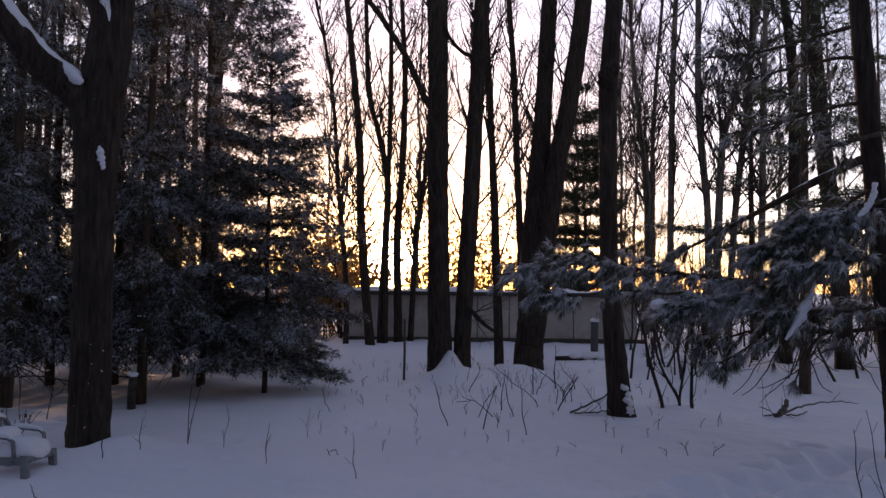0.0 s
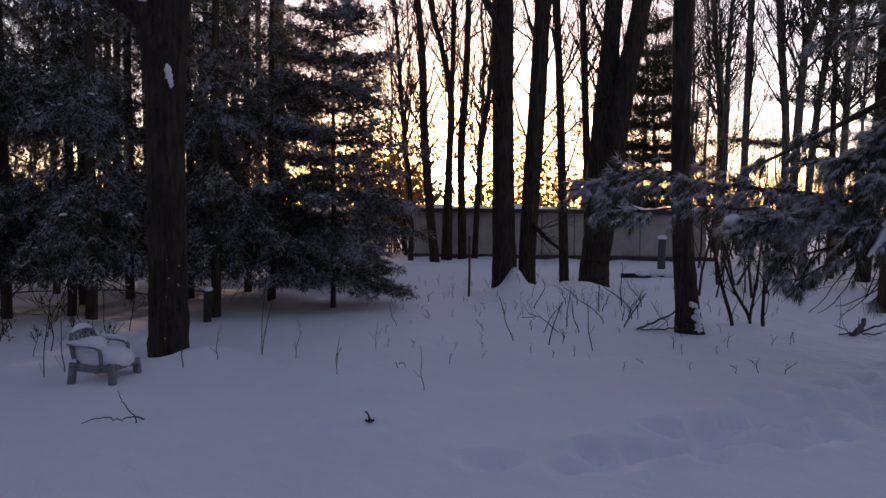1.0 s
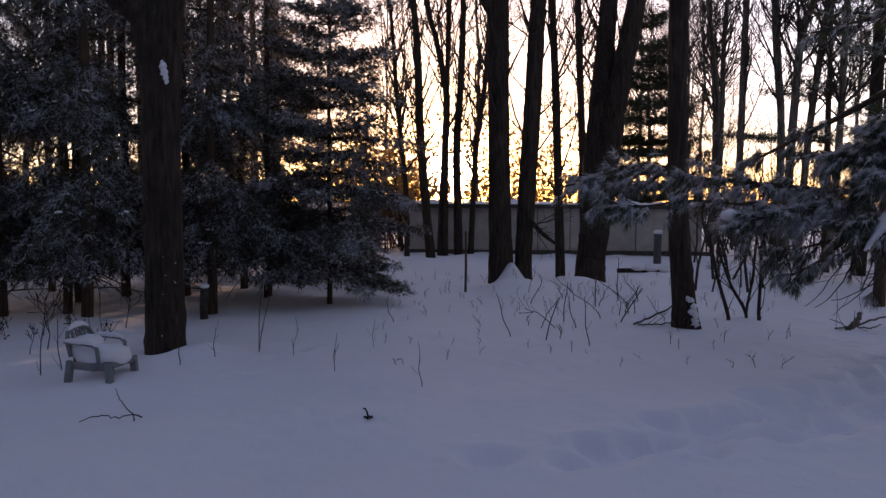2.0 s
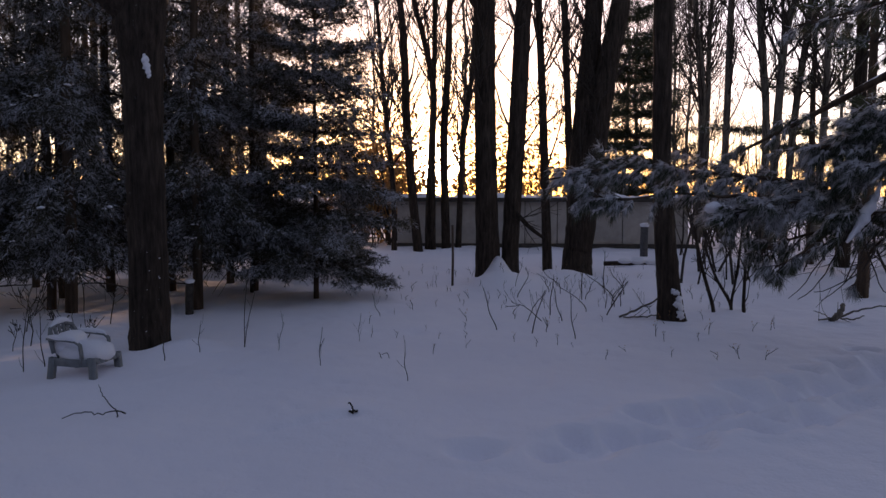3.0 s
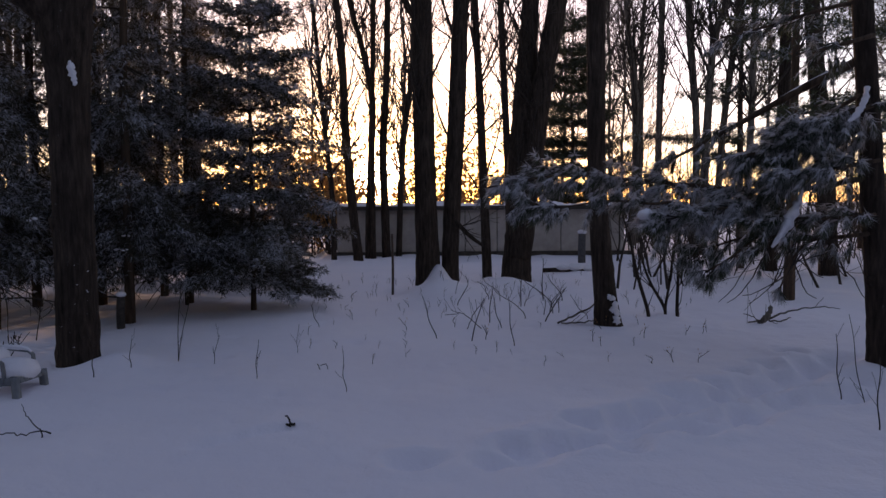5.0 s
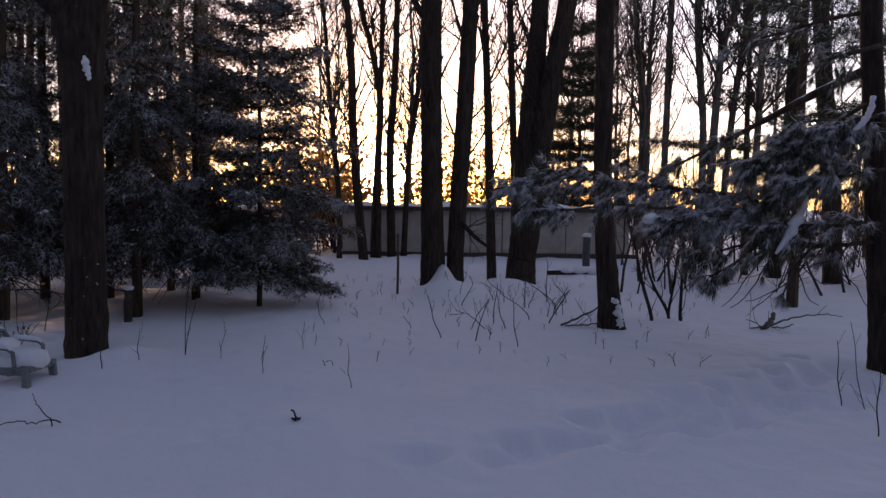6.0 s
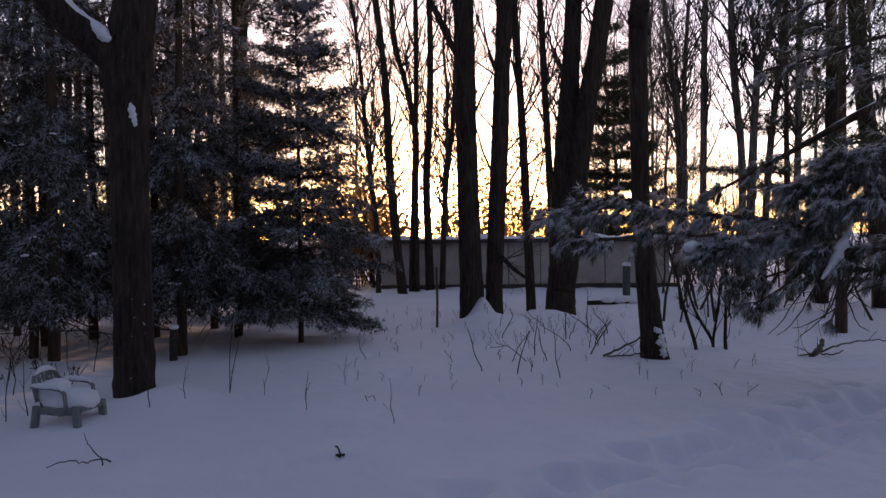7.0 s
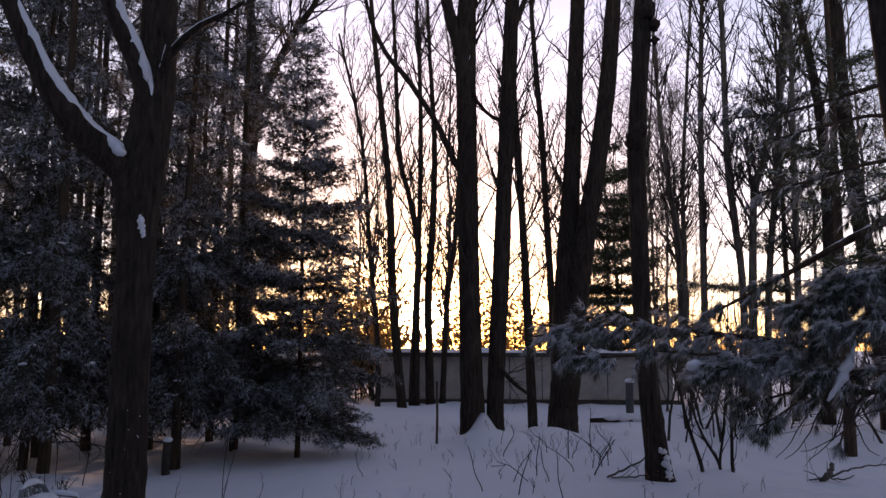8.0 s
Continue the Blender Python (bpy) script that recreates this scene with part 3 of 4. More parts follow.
# double-stemmed leaning tree
rng = np.random.default_rng(13)
leaning = thing("leaning_tree", "two thick stems leaning from one snowy foot", "tree")
m, pts, rad = trunk_mesh([(1.76, 16.20, -0.33, 0.307), (1.78, 16.20, 0.24, 0.295), (1.83, 16.20, 1.26, 0.272), (1.86, 16.20, 2.31, 0.260), (1.95, 16.25, 3.86, 0.213), (2.07, 16.30, 5.46, 0.184), (2.17, 16.30, 7.34, 0.172), (2.27, 16.30, 9.28, 0.155), (2.43, 16.30, 12.63, 0.119), (2.58, 16.30, 16.16, 0.059)], 4)
part("trunk", m, BARK, leaning)
m, pts2, rad2 = trunk_mesh([(1.82, 16.10, 0.47, 0.258), (1.95, 16.10, 1.61, 0.258), (2.11, 16.10, 2.77, 0.247), (2.30, 16.05, 4.07, 0.217), (2.57, 16.00, 5.50, 0.193), (2.82, 16.00, 7.23, 0.181), (3.00, 16.00, 9.12, 0.163), (3.24, 16.00, 11.74, 0.128), (3.49, 16.00, 15.58, 0.058)], 5, 18, 0.0)
part("trunk", m, BARK, leaning)
twigs = Mesh()
fork(rng, twigs, pts, rad, 34, 1.9, 0.22, 3, 0.25, 0.006)
fork(rng, twigs, pts2, rad2, 34, 1.9, 0.22, 3, 0.25, 0.006)
part("twig_crown", twigs, TWIG, leaning)

# thin trees beside it
for i, rows in enumerate(([(1.16, 16.00, -0.31, 0.099), (1.15, 16.00, 0.25, 0.099), (1.09, 16.00, 1.84, 0.088), (1.02, 16.00, 3.59, 0.082), (0.92, 16.00, 5.52, 0.070), (0.79, 16.00, 7.88, 0.058), (0.66, 16.00, 11.13, 0.029)],
                         [(1.94, 19.00, -0.00, 0.090), (1.88, 19.00, 2.43, 0.090), (1.78, 19.00, 4.66, 0.083), (1.67, 19.00, 7.11, 0.076), (1.51, 19.00, 9.34, 0.062), (1.34, 19.00, 12.89, 0.035)])):
    t = thing("thin_tree", "thin crooked leafless tree in the snow", "tree")
    m, pts, rad = trunk_mesh(rows, 30 + i, 10, 0.2, 2)
    part("trunk", m, BARK, t)
    twigs = Mesh()
    fork(np.random.default_rng(40 + i), twigs, pts, rad, 32, 1.9, 0.28, 3, 0.3, 0.0075)
    part("twig_crown", twigs, TWIG, t)

# crooked tree with snow at its foot
rng = np.random.default_rng(14)
crooked = thing("crooked_tree", "dark crooked tree with snow stuck to its foot", "tree")
m, pts, rad = trunk_mesh([(2.31, 10.00, -0.19, 0.160), (2.27, 10.00, 0.18, 0.149), (2.19, 10.00, 1.05, 0.131), (2.14, 10.05, 2.05, 0.117), (2.14, 10.10, 3.24, 0.118), (2.14, 10.10, 4.23, 0.122), (2.20, 10.10, 5.16, 0.114), (2.27, 10.10, 6.04, 0.122), (2.32, 10.10, 7.01, 0.107), (2.49, 10.10, 9.73, 0.074)], 6)
lumps(m, rng, [(2.09, 9.98, 4.39), (2.15, 9.98, 4.49), (2.32, 10.00, 6.15), (2.41, 10.00, 5.95), (2.41, 10.00, 5.74)], [0.12, 0.11, 0.11, 0.07, 0.05], 1.1, BALL2, 0.2)
part("trunk", m, BARK, crooked)
twigs = Mesh()
fork(rng, twigs, pts, rad, 12, 0.8, 0.1, 2, 0.35)
part("twig_crown", twigs, TWIG, crooked)
m = Mesh()
lumps(m, rng, [(2.31, 9.88, 0.37), (2.34, 9.86, 0.28), (2.27, 9.86, 0.40), (2.36, 9.86, 0.20), (2.36, 9.85, 0.10), (2.31, 9.84, 0.23)], [0.04, 0.05, 0.03, 0.05, 0.06, 0.045], 0.9, BALL2, 0.3)
part("snow_cover", m, SNOW_CAP, crooked, "snow plastered on the bark")

# thin trees in front of the shed
for i, rows in enumerate((
        [(-2.01, 21.80, -0.27, 0.143), (-2.05, 21.80, 0.12, 0.135), (-2.23, 21.80, 1.91, 0.127), (-2.37, 21.80, 3.82, 0.119), (-2.45, 21.80, 5.95, 0.103), (-2.71, 21.80, 8.47, 0.087), (-2.98, 21.80, 10.89, 0.072), (-3.32, 21.80, 14.66, 0.040)],
        [(-1.84, 22.80, -0.19, 0.108), (-1.81, 22.80, 1.27, 0.108), (-1.72, 22.80, 3.25, 0.108), (-1.70, 22.80, 4.77, 0.100), (-2.01, 22.80, 6.32, 0.083), (-2.30, 22.80, 7.54, 0.075), (-2.44, 22.80, 10.58, 0.058), (-2.65, 22.80, 14.28, 0.033)],
        [(-1.31, 22.90, -0.20, 0.134), (-1.35, 22.90, 1.27, 0.125), (-1.39, 22.90, 3.26, 0.117), (-1.27, 22.90, 5.30, 0.100), (-1.23, 22.90, 7.91, 0.084), (-1.40, 22.90, 10.97, 0.058), (-1.56, 22.90, 14.70, 0.033)],
        [(-1.68, 22.60, 3.90, 0.074), (-1.63, 22.60, 6.45, 0.074), (-1.64, 22.60, 9.06, 0.066), (-1.77, 22.60, 11.94, 0.049), (-1.93, 22.60, 15.10, 0.033)],
        [(-0.97, 23.00, -0.12, 0.092), (-0.89, 23.00, 1.93, 0.084), (-0.79, 23.00, 3.60, 0.084), (-0.56, 23.00, 5.31, 0.067), (-0.44, 23.00, 7.93, 0.050)],
        [(-2.50, 20.00, 0.17, 0.066), (-2.53, 20.00, 1.89, 0.066), (-2.75, 20.00, 4.09, 0.058), (-3.02, 20.00, 7.13, 0.044), (-3.69, 20.00, 10.14, 0.029)])):
    if i == 3:
        rows = [(rows[0][0], rows[0][1], -0.1, rows[0][3])] + rows
    t = thing("thin_tree", "thin leafless tree near the low shed", "tree", group="thin trees before the shed")
    m, pts, rad = trunk_mesh(rows, 50 + i, 9, 0.15, 2)
    part("trunk", m, BARK, t)
    twigs = Mesh()
    fork(np.random.default_rng(60 + i), twigs, pts, rad, 34, 2.2, 0.28, 3, 0.3, 0.0075)
    part("twig_crown", twigs, TWIG, t)

# pale slender trees beyond the pine bough
for i, rows in enumerate((
        [(5.18, 20.00, 0.49, 0.088), (5.26, 20.00, 3.05, 0.088), (5.20, 20.00, 4.66, 0.080), (5.05, 20.00, 6.01, 0.066), (4.85, 20.00, 8.14, 0.051), (4.74, 20.00, 11.78, 0.029)],
        [(5.51, 21.00, 0.58, 0.084), (5.65, 21.00, 3.73, 0.077), (5.68, 21.00, 6.06, 0.061), (5.89, 21.00, 8.95, 0.046), (6.17, 21.00, 12.27, 0.031)],
        [(5.22, 18.00, 0.60, 0.085), (5.27, 18.00, 3.17, 0.079), (5.31, 18.00, 5.83, 0.072), (5.40, 18.00, 8.32, 0.059), (5.56, 18.00, 11.18, 0.039)],
        [(5.78, 17.00, 0.43, 0.087), (5.80, 17.00, 3.08, 0.081), (5.68, 17.00, 4.58, 0.081), (5.60, 17.00, 5.85, 0.074), (5.61, 17.00, 8.21, 0.062), (5.63, 17.00, 10.92, 0.043)],
        [(5.56, 16.00, 0.50, 0.088), (5.68, 16.00, 3.23, 0.082), (5.80, 16.00, 4.88, 0.076), (6.16, 16.00, 5.96, 0.064), (6.50, 16.00, 7.31, 0.058), (6.78, 16.00, 9.70, 0.041)],
        [(6.57, 18.00, 0.36, 0.085), (6.77, 18.00, 3.43, 0.079), (7.06, 18.00, 5.82, 0.072), (7.26, 18.00, 8.30, 0.059), (7.54, 18.00, 11.14, 0.039)],
        [(6.04, 15.00, 0.57, 0.071), (6.16, 15.00, 2.91, 0.066), (6.20, 15.00, 4.90, 0.060), (6.28, 15.00, 7.42, 0.049), (6.32, 15.00, 9.80, 0.033)])):
    t = thing("slender_tree", "slender pale-edged leafless tree beyond the pine", "tree", group="slender trees beyond the pine")
    m, pts, rad = trunk_mesh(rows, 70 + i, 9, 0.15, 2)
    part("trunk", m, BARK_GREY, t)
    twigs = Mesh()
    fork(np.random.default_rng(80 + i), twigs, pts, rad, 32, 2.1, 0.28, 3, 0.25, 0.0075)
    part("twig_crown", twigs, TWIG, t)

# thick dark trunks beyond the pine, and a forked bare tree among the conifers
for i, (lines, label) in enumerate((
        ([[(8.78, 17.0, -0.15, 0.20), (8.62, 17.0, 2.5, 0.19), (8.42, 17.0, 4.3, 0.18), (8.20, 17.0, 6.84, 0.165), (8.17, 17.0, 9.5, 0.14), (8.05, 17.0, 13.0, 0.09)]], "thick dark trunk with high bare limbs beyond the pine"),
        ([[(7.70, 17.6, -0.15, 0.15), (7.90, 17.6, 2.5, 0.14), (7.98, 17.6, 4.4, 0.13), (7.95, 17.6, 7.0, 0.11), (7.60, 17.6, 9.6, 0.08), (7.2, 17.6, 12.5, 0.05)]], "slim dark leaning trunk beyond the pine"),
        ([[(-4.50, 15.0, -0.15, 0.15), (-4.52, 15.0, 2.5, 0.14), (-4.53, 15.0, 4.86, 0.13), (-4.47, 15.0, 6.6, 0.12), (-4.58, 15.0, 8.1, 0.09), (-4.9, 15.0, 11.5, 0.05)],
          [(-4.48, 15.0, 6.0, 0.09), (-4.15, 15.0, 7.1, 0.08), (-3.70, 15.0, 8.05, 0.07), (-3.25, 15.0, 8.76, 0.055), (-2.7, 15.0, 10.2, 0.03)]], "bare forked tree among the dark conifers"))):
    t = thing("tall_tree", label, "tree")
    twigs = Mesh()
    for k, rows in enumerate(lines):
        m, pts, rad = trunk_mesh(rows, 90 + 3 * i + k, 12, 0.15 if k == 0 else 0.0, 2)
        part("trunk" if k == 0 else "limb", m, BARK, t)
        fork(np.random.default_rng(95 + 3 * i + k), twigs, pts, rad, 26, 1.8, 0.2, 3, 0.35, 0.0045)
    part("twig_crown", twigs, TWIG, t)

# leafless woods behind the shed: four shapes, set out many times
rng = np.random.default_rng(21)
shapes = [bare_tree(*bare_mesh(100 + i, tall, r, tw), BARK_GREY) for i, (tall, r, tw) in enumerate(((18, 0.10, 1.1), (16, 0.08, 1.2), (20, 0.12, 1.0), (13, 0.06, 1.2)))]
spots = []
while len(spots) < 42:
    y = 28 + 40 * rng.random() ** 1.4
    x = rng.uniform(-0.66, 0.66) * y
    if len(spots) >= 40:                              # more of them on the side away from the conifers
        y = rng.uniform(22, 40)
        x = rng.uniform(0.24, 0.66) * y
    if all((x - a) ** 2 + (y - b) ** 2 > 2.2 for a, b in spots) and not abs(x / y + 0.0685) < 0.026:
        spots.append((x, y))
for i, (x, y) in enumerate(spots):
    m = pose(x, y, ground_z(x, y), 0, 0, rng.uniform(0, 360))
    t = shapes[i % 4]
    if i < 4:
        t.matrix_basis = m
    else:
        copy_thing(t, m)

# tangled undergrowth and dry-leaved saplings beyond the shed
def undergrowth(name, label, seed, x0, x1, y0, y1, count, tall, leaves, mat):
    g = np.random.default_rng(seed)
    m, leaf, o, w = Mesh(), Mesh(), [], []
    for _ in range(count):
        y = g.uniform(y0, y1)
        x = g.uniform(x0, x1) * y
        h = tall * g.uniform(0.35, 1.0)
        if abs(x / y + 0.0685) < 0.030:
            h *= 0.22
        p = wander(g, (x, y, -0.05), (g.normal(0, 0.25), g.normal(0, 0.25), 1), h, 6, 0.12, 0.05)
        r = np.linspace(0.003 + 0.0075 * h, 0.002 + 0.003 * min(1, h / 2), 7)
        tube(m, p, r, 4, cap=False)
        mark = len(m.v)
        fork(g, m, p, r, int(4 + 2 * h), h * 0.45, 0.15, 2, 0.15, 0.005)
        for v in m.v[mark:]:
            o.append(v[-3:].mean(0))
            w.append(g.standard_normal(3))
    t = tagged(new(name), label, "undergrowth", kind="stuff")
    tagged(part("thicket", m, TWIG, t), kind="stuff")
    if leaves:
        blades(leaf, g, np.array(o), np.array(w), leaves, 0.13, 0.08, 0.8, 0.4)
        tagged(part("leafage", leaf, mat, t, smooth=False), kind="stuff")


undergrowth("undergrowth", "tangled bare brush in the snow beyond the pine", 500, 0.24, 0.72, 14, 34, 215, 4.2, 0, TWIG)
undergrowth("undergrowth", "brush with dry brown leaves behind the shed", 501, -0.12, 0.10, 27.5, 37, 58, 5.2, 7, DRY_LEAF)
undergrowth("undergrowth", "leafy brown saplings behind the end of the shed", 504, -0.185, -0.108, 24.6, 29, 40, 4.8, 8, DRY_LEAF)
undergrowth("undergrowth", "low snowy brush beside the chair", 503, -0.75, -0.50, 7.2, 9.8, 15, 0.7, 0, TWIG)
undergrowth("undergrowth", "bare brush behind the conifer stand", 502, -0.75, -0.22, 20, 40, 110, 2.6, 0, TWIG)

# ---- conifers ----
stand = [conifer(conifer_meshes(200 + i, tall, wide, 0.72, wh, 0.14, SPRUCE, 0.85, 5, girth=0.0052, skip=0.52, count=9), SPRUCE, "tall dark conifer frosted with snow in a dense stand")
         for i, (tall, wide, wh) in enumerate(((13.5, 1.35, 40), (14.5, 1.25, 42), (12.5, 1.45, 38)))]
places = [(-4.14, 10.73), (-5.39, 9.63), (-3.94, 12.7), (-6.6, 11.6), (-5.3, 12.6), (-6.4, 14.0), (-5.6, 15.6), (-4.75, 13.9), (-7.9, 13.0),
          (-7.2, 9.3), (-9.8, 12.0), (-8.1, 10.7), (-9.3, 13.6), (-8.7, 8.6), (-6.1, 10.4), (-6.75, 9.95), (-6.2, 12.3)]
rng = np.random.default_rng(22)
for i, (x, y) in enumerate(places):
    m = pose(x, y, ground_z(x, y), 0, 0, rng.uniform(0, 360))
    if i < 3:
        stand[i].matrix_basis = m
    else:
        copy_thing(stand[i % 3], m)
# thinner ones farther off
thin_ones = [(-6.4, 16.4), (-8.6, 16.5), (-6.2, 19.0), (-8.0, 18.2), (-7.6, 20.0), (-9.9, 18.5), (-6.9, 22.6), (-9.0, 24.0), (-12.4, 21.0), (-10.5, 22.0), (-7.5, 25.0), (-11.6, 16.0), (-13.2, 18.5), (-14.5, 21.5), (-11.8, 26.0),
             (14.5, 26.0), (18.0, 25.0)]
thin = conifer(conifer_meshes(240, 14.0, 1.4, 0.8, 30, 0.25, SPRUCE, 0.8, 4, girth=0.008, skip=0.5, count=8), SPRUCE, "tall thin conifer at the back of the stand")
for i, (x, y) in enumerate(thin_ones):
    m = pose(x, y, ground_z(x, y), 0, 0, rng.uniform(0, 360))
    if i == 0:
        thin.matrix_basis = m
    else:
        copy_thing(thin, m)

spruce = conifer(conifer_meshes(300, 6.75, 1.55, 0.40, 30, 0.12, SPRUCE, 0.30, 7, girth=0.0068, skip=0.16, count=13), SPRUCE, "young spruce with layered boughs dusted with snow", "spruce", "spruces")
spruce.matrix_basis = pose(-2.68, 11.75, 0, 0, 0, 40)
for x, y, a, k in ((-2.75, 15.2, 20, 0.42), (-3.9, 15.9, 130, 0.50)):   # smaller ones behind it
    copy_thing(spruce, pose(x, y, ground_z(x, y), 0, 0, a) @ Matrix.Scale(k, 4))
far_spruce = conifer(conifer_meshes(301, 9.4, 2.9, 0.8, 15, 0.21, SPRUCE_SHADED, 0.10, 10, count=12), SPRUCE_SHADED, "spruce with flat layered boughs behind bare trunks", "spruce", "spruces")
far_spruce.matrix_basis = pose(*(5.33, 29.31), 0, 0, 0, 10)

# airy pines beyond the bough
airy = conifer(conifer_meshes(310, 10.5, 2.4, 2.4, 13, 0.17, PINE_FAR, 0.0, 4, girth=0.009, count=9, skip=0.45), PINE_FAR, "airy pine with sparse needle tufts", "pine", "airy pines")
airy.matrix_basis = pose(*(5.80, 12.50, 0.93)[:2], 0, 0, 0, 0)
for x, y, a in ((9.6, 15.5, 80), (7.4, 18.5, 150), (9.6, 12.2, 220)):
    copy_thing(airy, pose(x, y, ground_z(x, y), 0, 0, a))

# ---- near pine with its snowy boughs ----
rng = np.random.default_rng(23)
near_pine = thing("pine", "pine with drooping needle boughs loaded with snow", "pine")
m, pts, rad = trunk_mesh([(4.26, 7.25, -0.12, 0.122), (4.22, 7.25, 0.59, 0.116), (4.14, 7.25, 1.44, 0.111), (4.06, 7.25, 2.49, 0.100), (4.00, 7.25, 3.22, 0.095), (3.91, 7.25, 4.54, 0.085), (3.76, 7.25, 7.02, 0.053)], 7)
part("trunk", m, BARK, near_pine)
needles, rime, snow, sprigs = Mesh(), Mesh(), Mesh(), Mesh()


def bough(rows, tufts, reach, drop, cap, out):
    """A woody bough with hanging tufts of long needles; rows of x, y, z, radius."""
    p, r = smooth_path(rows, 6)
    wood = Mesh()
    tube(wood, p, r, 7, rng, 0.05)
    part("bough", wood, BARK_PINE, near_pine)
    o, w = [], []
    tan = unit(np.gradient(p, axis=0))
    for _ in range(tufts):
        i = int(rng.uniform(out, 1.0) ** 0.8 * (len(p) - 1))
        side = unit(np.cross(tan[i], (0, 0, 1))) * rng.choice((-1, 1))
        d = unit(tan[i] * rng.uniform(0.2, 1.0) + side * rng.uniform(0.2, 1.0) + (0, 0, rng.uniform(-drop, 0.45)))
        q = wander(rng, p[i], d, reach * rng.uniform(0.35, 1.15), 4, 0.15, -0.05)
        tube(sprigs, q, np.linspace(0.006, 0.003, 5), 4, cap=False)
        for k in (2, 3, 4) if reach > 0.2 else (4,):
            o.append(q[k])
            w.append(unit(q[k] - q[k - 1]) + (0, 0, -0.1))
    o, w = np.array(o), np.array(w)
    blades(needles, rng, o, w, 54, 0.112, 0.0048, 0.48, 0.85)
    blades(rime, rng, o + (0, 0, 0.022), w + (0, 0, 0.25), int(55 * max(0.0, cap - 0.3)), 0.092, 0.0075, 0.46, 0.65)


for rows, tufts, reach, drop, cap, out in (
        ([(4.06, 7.30, 2.93, 0.046), (3.61, 7.50, 2.69, 0.040), (3.21, 7.70, 2.45, 0.030), (2.79, 7.90, 2.20, 0.020), (2.33, 8.10, 1.95, 0.010)], 14, 0.26, 0.4, 0.5, 0.45),
        ([(4.02, 7.20, 2.60, 0.021), (3.68, 7.40, 2.37, 0.016), (3.45, 7.60, 2.22, 0.014), (3.11, 7.70, 2.02, 0.008)], 24, 0.28, 0.5, 0.5, 0.3),
        ([(4.03, 7.10, 2.24, 0.023), (3.64, 7.10, 2.17, 0.021), (3.28, 7.20, 2.10, 0.016), (2.88, 7.40, 2.00, 0.011)], 92, 0.36, 0.7, 0.7, 0.0),
        ([(4.08, 7.20, 1.81, 0.026), (3.43, 7.50, 1.69, 0.022), (2.71, 7.80, 1.75, 0.020), (2.04, 8.10, 1.83, 0.015), (1.36, 8.30, 1.88, 0.012), (0.62, 8.40, 1.76, 0.009)], 124, 0.36, 0.6, 0.7, 0.15),
        ([(2.74, 7.80, 1.72, 0.017), (2.28, 7.70, 1.58, 0.014), (1.78, 7.70, 1.61, 0.011), (1.29, 7.80, 1.55, 0.011), (0.90, 7.90, 1.61, 0.009)], 40, 0.30, 0.8, 0.6, 0.1),
        ([(4.10, 7.20, 1.29, 0.024), (3.52, 7.20, 1.24, 0.018), (3.09, 7.30, 1.27, 0.016), (2.79, 7.50, 1.18, 0.011), (2.41, 7.60, 1.00, 0.008)], 40, 0.34, 0.9, 0.45, 0.05),
        ([(3.43, 7.50, 1.63, 0.016), (3.01, 7.40, 1.56, 0.013), (2.58, 7.40, 1.50, 0.011), (2.18, 7.50, 1.40, 0.008)], 88, 0.32, 0.7, 0.7, 0.05),
        ([(4.01, 7.00, 1.47, 0.018), (3.62, 7.00, 1.44, 0.015), (3.31, 7.10, 1.44, 0.010), (2.99, 7.20, 1.40, 0.008)], 34, 0.30, 0.6, 0.6, 0.05),
        ([(3.98, 6.90, 1.95, 0.018), (3.65, 6.90, 1.89, 0.015), (3.35, 7.00, 1.83, 0.010), (3.09, 7.10, 1.77, 0.008)], 62, 0.32, 0.6, 0.6, 0.05),
        ([(4.04, 7.15, 2.46, 0.022), (3.78, 7.05, 2.38, 0.018), (3.50, 7.05, 2.30, 0.013), (3.22, 7.15, 2.20, 0.008)], 66, 0.34, 0.7, 0.55, 0.0),
        ([(3.06, 7.30, 1.26, 0.016), (2.79, 7.20, 1.08, 0.011), (2.55, 7.20, 0.94, 0.008)], 14, 0.22, 1.0, 0.2, 0.3),
        ([(3.52, 7.20, 1.24, 0.013), (3.32, 7.10, 1.07, 0.010), (3.19, 7.10, 0.76, 0.008)], 5, 0.07, 1.0, 0.3, 0.95),
        ([(4.06, 7.20, 3.41, 0.024), (3.75, 7.40, 3.40, 0.019), (3.35, 7.70, 3.31, 0.014), (2.96, 8.00, 3.25, 0.009)], 13, 0.46, 0.4, 0.4, 0.2),
        ([(3.95, 7.00, 3.06, 0.023), (3.61, 6.90, 2.96, 0.018), (3.36, 6.90, 2.89, 0.013)], 9, 0.40, 0.5, 0.4, 0.1),
        ([(4.02, 7.20, 3.77, 0.024), (3.78, 7.30, 3.85, 0.019), (3.39, 7.60, 3.82, 0.014), (3.04, 7.80, 3.76, 0.009)], 12, 0.50, 0.4, 0.4, 0.2),
        ([(4.00, 7.20, 4.17, 0.024), (3.60, 7.50, 4.11, 0.019), (3.14, 7.80, 4.04, 0.014), (2.59, 8.00, 4.04, 0.009)], 15, 0.50, 0.3, 0.4, 0.3)):
    bough(rows, tufts, reach, drop, cap, out)
